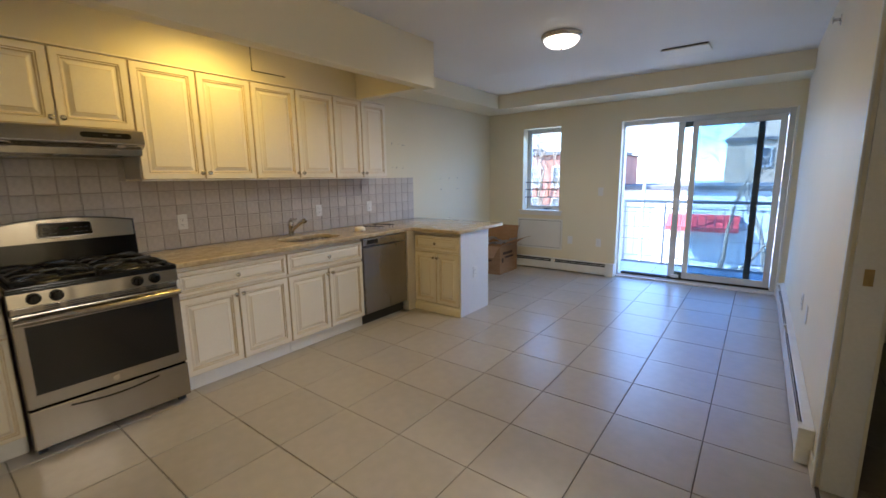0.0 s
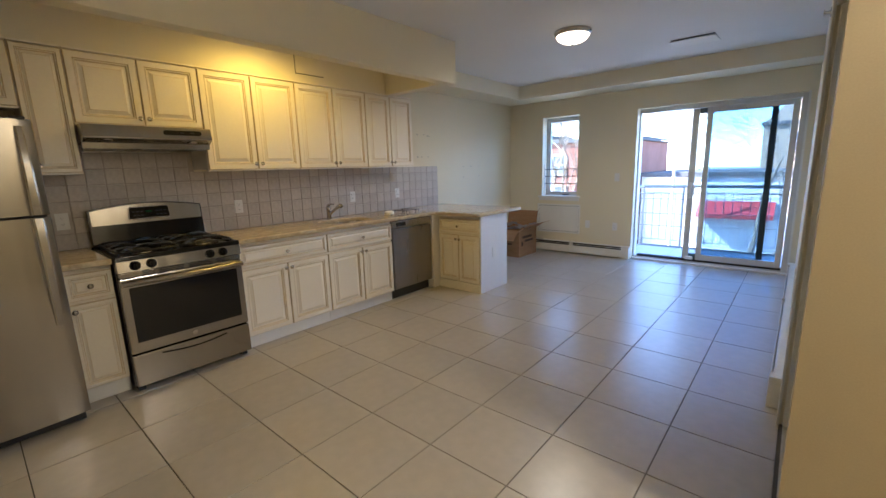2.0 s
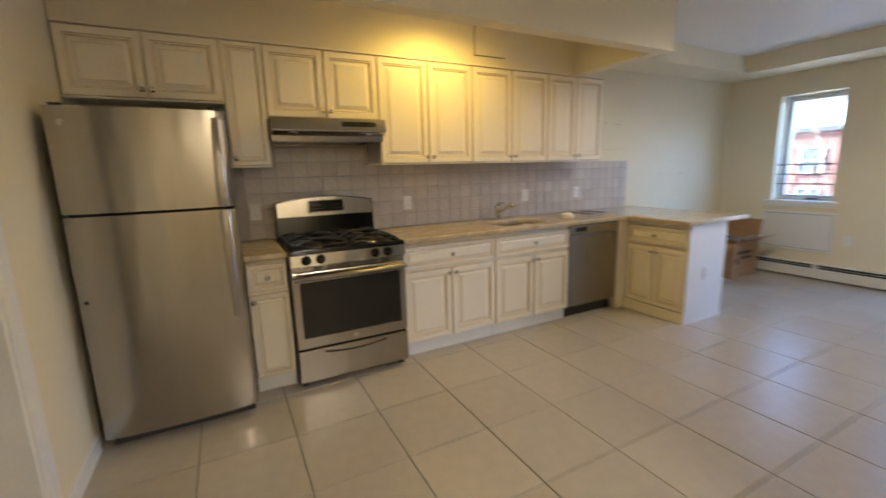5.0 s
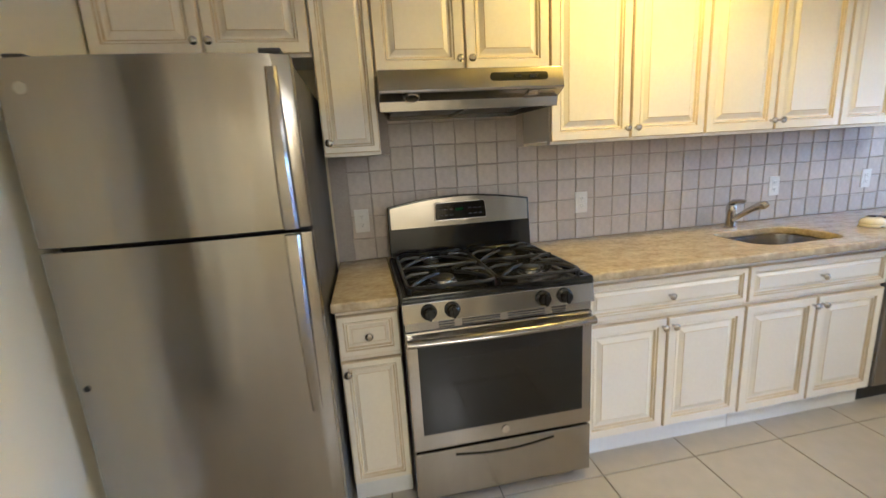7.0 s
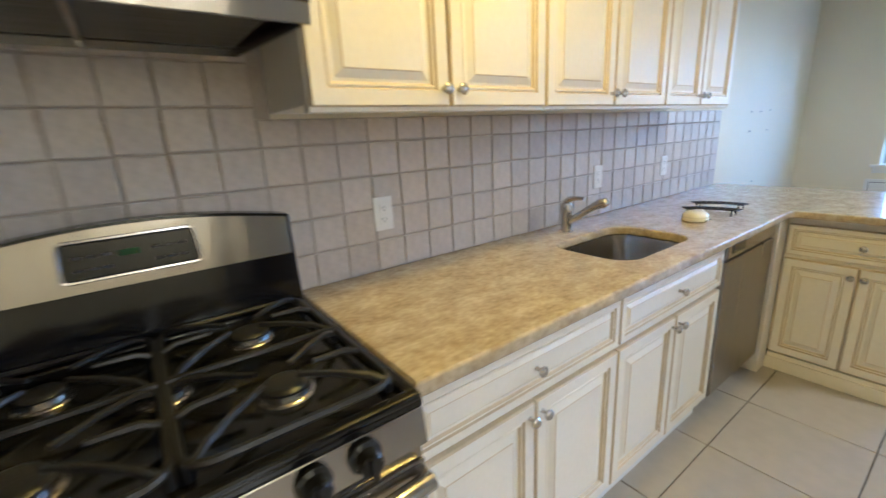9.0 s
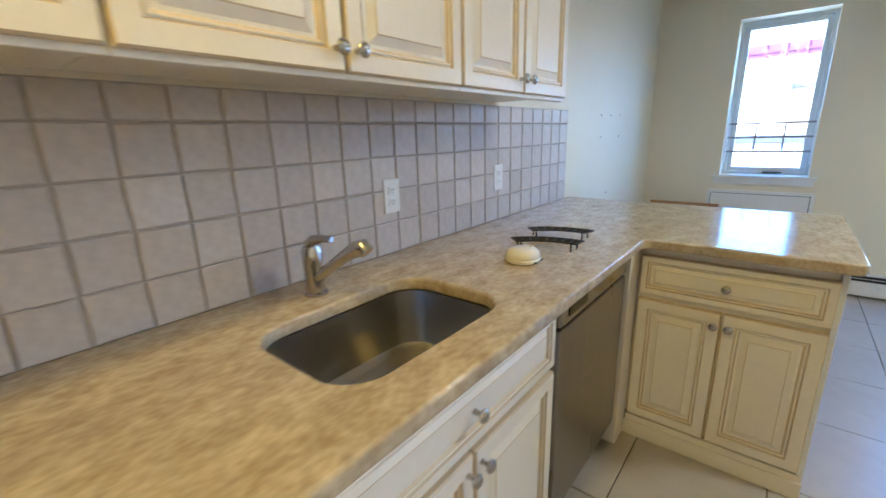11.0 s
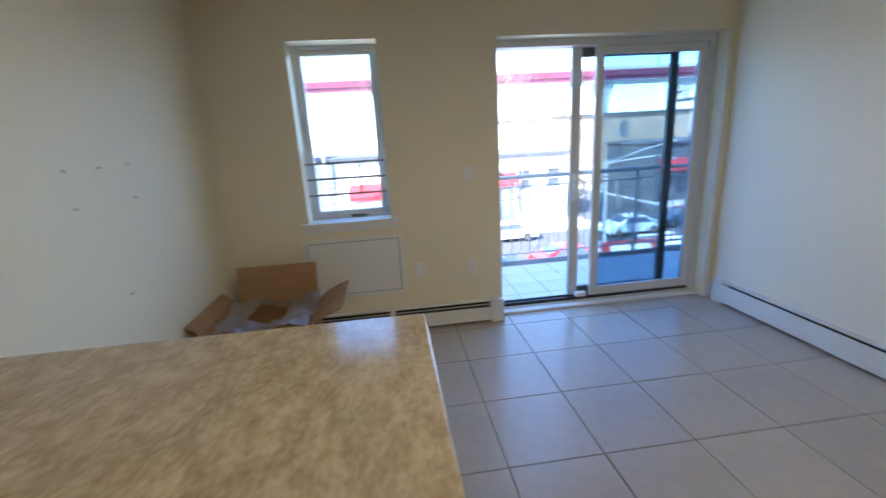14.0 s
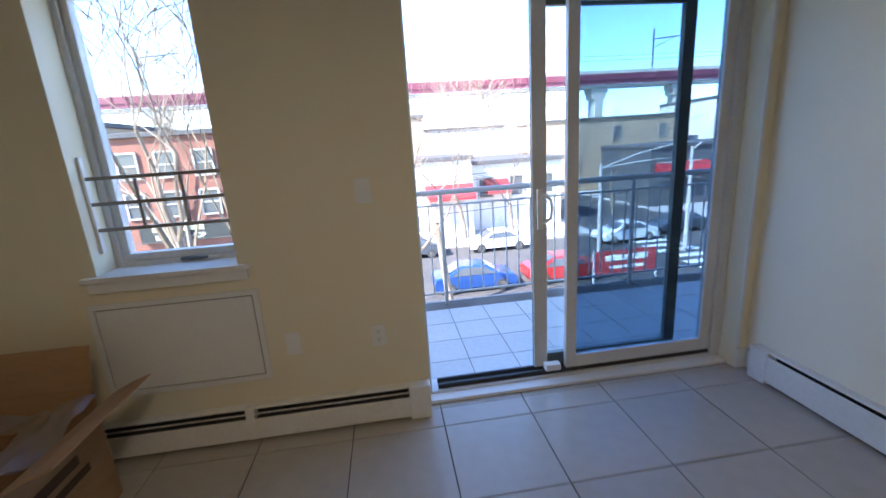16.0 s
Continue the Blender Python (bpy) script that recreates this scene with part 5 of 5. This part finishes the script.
def car(x, y, turn, paint, label):
    c = thing("car", (0, 0, 0), label, "car", "cars in the street")
    body = [(-2.2, 0.35), (-2.25, 0.62), (-2.05, 0.86), (-1.25, 0.98), (-0.55, 1.42), (0.75, 1.46), (1.55, 1.02), (2.15, 0.92), (2.25, 0.55), (2.2, 0.35)]
    bm = bmesh.new()
    rows = []
    for v, s in ((-0.88, 0.0), (-0.80, 1.0), (0.80, 1.0), (0.88, 0.0)):
        rows.append([bm.verts.new((px, v * (0.82 if pz > 1.1 else 1.0), pz - (0.06 if s == 0 else 0))) for px, pz in body])
    for a, b in zip(rows, rows[1:]):
        for k in range(len(body)):
            bm.faces.new((a[k], a[(k + 1) % len(body)], b[(k + 1) % len(body)], b[k]))
    bm.faces.new(rows[0][::-1]), bm.faces.new(rows[-1])
    under(c, finish("body", bm, paint, 0.02, segs=1))
    bm = bmesh.new()
    for s in (-1, 1):
        q = [(-1.0, 0.885, 1.0), (1.3, 0.885, 1.0), (0.68, 0.735, 1.38), (-0.48, 0.735, 1.35)]
        a = [bm.verts.new((px, s * (py + 0.004), pz)) for px, py, pz in q]
        b = [bm.verts.new((px, s * (py - 0.06), pz)) for px, py, pz in q]
        bm.faces.new(a), bm.faces.new(b)
        for k in range(4):
            bm.faces.new((a[k], a[(k + 1) % 4], b[(k + 1) % 4], b[k]))
    for (xa, za), (xb, zb) in (((-1.2, 1.02), (-0.6, 1.40)), ((1.50, 1.07), (0.82, 1.44))):
        a = [bm.verts.new((xx + d, s * 0.66, zz + 0.02)) for xx, zz, s in ((xa, za, -1), (xa, za, 1), (xb, zb, 1), (xb, zb, -1)) for d in (0,)]
        bm.faces.new(a)
    under(c, finish("window", bm, GLASSD), "dark car windows")
    for wx in (-1.4, 1.4):
        for s in (-1, 1):
            bm = bmesh.new()
            lathe(bm, ((0.20, -0.10), (0.31, -0.10), (0.33, -0.06), (0.33, 0.06), (0.31, 0.10), (0.20, 0.10)), (wx, s * 0.80, 0.33), "y", 16)
            w = under(c, finish("wheel", bm, TYRE, smooth=True))
            bm = bmesh.new()
            lathe(bm, ((0.20, -0.105), (0.05, -0.112), (0.05, 0.112), (0.20, 0.105)), (wx, s * 0.80, 0.33), "y", 12)
            r = finish("rim", bm, CHROME, smooth=True)
            r.parent = w
    c.matrix_basis = pose(x, y, STREET, 0, 0, turn)
    return c


def paint(name, c):
    return mat(name, c, tuple(0.8 * v for v in c), 0.22, grain=3, stain=1, bump=0, coat=0.5)


BLUEP, WHITEC, GREYC, REDC = paint("blue car paint", (0.015, 0.055, 0.20)), paint("white car paint", (0.7, 0.7, 0.7)), paint("dark grey car paint", (0.06, 0.075, 0.09)), paint("red car paint", (0.28, 0.016, 0.018))
car(6.1, 24.9, 180, BLUEP, "blue hatchback parked in the street")
car(11.2, 24.9, 180, REDC, "red car parked in the street")
car(18.9, 31.6, 4, WHITEC, "white sedan driving along the street")
car(24.2, 33.0, 6, GREYC, "dark grey sedan in the street")
car(9.6, 32.8, 0, WHITEC, "white sedan parked across the street")
car(3.2, 32.8, 0, GREYC, "grey sedan parked across the street")
car(-6.0, 24.9, 180, WHITEC, "white car parked by the kerb")
car(27.0, 29.5, 0, REDC, "red car at the crossing")
bn = thing("street_banner", (13.2, 21.0, STREET + 0.15), "red banner with white print on a frame", "banner")
under(bn, boxes("cloth", [(11.0, 14.0, 20.97, 21.02, -4.9, -3.75)], REDV))
under(bn, boxes("print", [(11.5, 13.6, 20.95, 20.969, -4.22, -3.95), (11.7, 13.4, 20.95, 20.969, -4.6, -4.46)], WHITEP), "white bars for print")
each(bn, "post", [(10.92, 10.99, 20.96, 21.03, STREET + 0.15, -3.65), (14.01, 14.08, 20.96, 21.03, STREET + 0.15, -3.65)], RAILM)


def pole(x, y, top, name, label, arms):
    p = thing(name, (x, y, STREET), label, "street pole")
    bm = bmesh.new()
    tube(bm, [(x, y, STREET), (x, y, top)], [0.13, 0.09], 10)
    for dx, dy, dz in arms:
        tube(bm, [(x, y, top - 0.3), (x + dx * 0.5, y + dy * 0.5, top - 0.1 + dz * 0.6), (x + dx, y + dy, top + dz)], 0.05, 8)
    under(p, finish("shaft", bm, PAVE, smooth=True))
    return p


pole(15.6, 29.2, -0.35, "lamp_post", "pale grey street lamp post with arm", [(4.5, 0, 0.05), (5.2, 0.4, 0.9)])
pole(20.6, 27.5, 0.4, "lamp_post", "pale street lamp post", [(0.6, 0, 0.2)])
pole(-3.5, 34.8, 3.0, "utility_pole", "wooden utility pole with wires", [(1, 0, 0), (-1, 0, 0)])
cb2 = thing("overhead_cable", (0, 24, 0.0), "thin dark overhead street cables", "cable")
bm = bmesh.new()
for dz, y in ((0, 24), (0.25, 24.2), (-0.8, 24.1), (-1.1, 21.5)):
    tube(bm, [(-60 + 12 * k, y, -0.1 + dz - 0.5 * math.sin(math.pi * (k % 3) / 3)) for k in range(12)], 0.02, 4)
under(cb2, finish("cable", bm, DARKR))


def tree(x, y, top, seed, spread=1.0, leaves=False):
    """A bare tree: a tapered trunk that forks down to fine twigs."""
    rnd = random.Random(seed)
    t = thing("tree", (x, y, STREET), "bare leafless street tree with fine twigs", "tree", "street trees")
    bm = bmesh.new()
    hgt = top - STREET

    def limb(p, d, length, r, depth):
        pts, rs = [p], [r]
        for k in range(3):
            d = (d + Vector((rnd.uniform(-1, 1), rnd.uniform(-1, 1), rnd.uniform(-0.3, 0.6))) * 0.22).normalized()
            pts.append(pts[-1] + d * length / 3)
            rs.append(r * (1 - 0.16 * (k + 1)))
        tube(bm, pts, rs, 6 if depth < 2 else 4 if depth < 4 else 3, cap=False)
        if depth < 6:
            for k in range(2 if depth in (0, 3, 5) else 3):
                at = pts[rnd.choice((2, 3, 3))]
                e = (d + Vector((rnd.uniform(-1, 1), rnd.uniform(-1, 1), rnd.uniform(-0.35, 0.7))) * 0.95 * spread).normalized()
                limb(at, e, length * rnd.uniform(0.62, 0.82), max(0.008, rs[-1] * 0.66), depth + 1)
    limb(Vector((x, y, STREET)), Vector((0, 0, 1)), hgt * 0.33, hgt * 0.016, 0)
    under(t, finish("branches", bm, BARK))


tree(-5.2, 19.5, 12.5, 3, 1.15)
tree(2.6, 20.2, 7.0, 8)
tree(-0.2, 9.6, 6.8, 71, 0.95)
tree(-3.7, 17.0, 10.0, 72, 1.15)
tree(4.4, 22.0, 6.8, 73, 1.1)
tree(7.6, 34.9, 7.5, 44)
tree(5.5, 35.2, 6.8, 5)
tree(11.5, 35.4, 6.2, 11)
tree(24.0, 42.0, 6.5, 21, 1.1)
tree(33.0, 56.5, 9.5, 9, 1.1)
tree(18.5, 56.0, 8.0, 14)
tree(-12.5, 35.1, 8.0, 17)
tree(14.5, 60.0, 9.0, 31)
tree(12.5, 43.0, 5.5, 52, 1.1)
tree(16.5, 46.5, 6.5, 53, 1.1)
tree(9.0, 56.0, 8.5, 54)
tree(21.0, 50.0, 7.5, 55, 1.2)
tree(27.5, 57.5, 8.5, 56, 1.2)
tree(36.5, 58.5, 7.5, 57, 1.2)

# ---- floor tiles, backsplash tiles, balcony tiles ----
floor = structure(boxes("floor", [(-0.15, 4.06, SOUTH - 0.12, OUT, -0.25, -0.0045), (4.06, 7.12, SOUTH - 0.12, 4.72, -0.25, -0.0045), (1.1, 2.7, -2.7, SOUTH - 0.12, -0.25, -0.0045)], GROUT), "beige porcelain tile floor with grey grout", "floor")


def tile_mesh(name, w, d, h, edge, m, jitter=0.0, rnd=None):
    """A tile lying flat, its top at 0, with softened edges."""
    bm = bmesh.new()
    rows = []
    for ins, z in ((0, -h), (0, -edge), (edge, 0)):
        c = [(ins, ins), (w - ins, ins), (w - ins, d - ins), (ins, d - ins)]
        rows.append([(a, b, z) for a, b in c])
    off = [(rnd.uniform(-jitter, jitter), rnd.uniform(-jitter, jitter)) if rnd else (0, 0) for _ in range(4)]
    rows = [[bm.verts.new((p[0] + o[0], p[1] + o[1], p[2])) for p, o in zip(r, off)] for r in rows]
    for a, b in zip(rows, rows[1:]):
        for k in range(4):
            bm.faces.new((a[k], a[(k + 1) % 4], b[(k + 1) % 4], b[k]))
    bm.faces.new(rows[-1])
    bmesh.ops.recalc_face_normals(bm, faces=list(bm.faces))
    me = bpy.data.meshes.new(name)
    bm.to_mesh(me)
    bm.free()
    me.materials.append(m)
    return me


def laid(name, me, parent, m):
    ob = new(name, me)
    ob.parent = parent
    ob.matrix_parent_inverse = Matrix.Translation(-Vector(parent.location))
    ob.matrix_basis = m
    return ob


PITCH, GAP, TX = 0.459, 0.005, 0.262
YL = [0.360 + 0.459 * k for k in range(-7, 5)] + [2.66, 3.14, 3.68, 4.20, 4.70, 5.17, 5.64, 6.10]
rnd = random.Random(4)
sizes = {}
for x0, x1, y0, y1 in ((0.0, EAST, SOUTH, NORTH), (DX0, DX1, NORTH + 0.002, NORTH + 0.040), (EAST, 5.4, SOUTH, 1.05), (EAST, 7.0, 1.27, 4.6), (1.2, 2.6, -2.6, SOUTH)):
    for i in range(math.floor((x0 - TX) / PITCH), math.ceil((x1 - TX) / PITCH)):
        for ya, yb in zip(YL, YL[1:]):
            a, b = max(x0, TX + i * PITCH + GAP / 2), min(x1, TX + (i + 1) * PITCH - GAP / 2)
            c, d = max(y0, ya + GAP / 2), min(y1, yb - GAP / 2)
            if b - a < 0.02 or d - c < 0.02:
                continue
            key = (round(b - a, 3), round(d - c, 3))
            if key not in sizes:
                sizes[key] = tile_mesh("floor_tile", b - a, d - c, 0.006, 0.0015, FLOORT)
            laid("floor_tile", sizes[key], floor, Matrix.Translation((a, c, rnd.uniform(-0.0004, 0.0004))))

splash = structure(boxes("backsplash", [(0.0005, 0.005, -0.25, 3.845, 0.912, 1.435), (0.0005, 0.005, -0.0, 0.762, 1.436, 1.70)], SGROUT), "taupe tumbled tile backsplash with dark grout", "backsplash")
kinds = [tile_mesh("wall_tile", 0.1065, 0.1065, 0.009, 0.0025, SPLASHT, 0.0016, rnd) for _ in range(8)]
cut = tile_mesh("wall_tile", 0.1065, 0.073, 0.009, 0.0025, SPLASHT, 0.0012, rnd)
toy = Matrix(((0, 0, 1, 0), (1, 0, 0, 0), (0, 1, 0, 0), (0, 0, 0, 1)))
TP = 0.1115
for j in range(7):
    for i in range(37):
        y, z = 3.845 - (i + 1) * TP + 0.002, 0.914 + j * TP
        if y < -0.262 or (j > 4 and not (-0.02 < y < 0.70)) or (0.06 < y < 0.62 and z < 1.0):
            continue
        if j == 4 and not (-0.02 < y < 0.70):
            laid("wall_tile", cut, splash, Matrix.Translation((0.0105, y, z)) @ toy)
            continue
        laid("wall_tile", kinds[rnd.randrange(8)], splash, Matrix.Translation((0.0105 + rnd.uniform(-0.0006, 0.0006), y, z)) @ toy)

bal = structure(box("balcony_bed", 1.74, 6.16, OUT + 0.002, BALY + 0.06, BALZ - 0.009, BALZ - 0.004, GROUT), "grey tiled balcony floor", "balcony")
bt = tile_mesh("balcony_tile", 0.302, 0.302, 0.004, 0.001, BALT)
for i in range(14):
    for j in range(4):
        laid("balcony_tile", bt, bal, Matrix.Translation((1.76 + 0.307 * i, OUT + 0.02 + 0.307 * j, BALZ)))
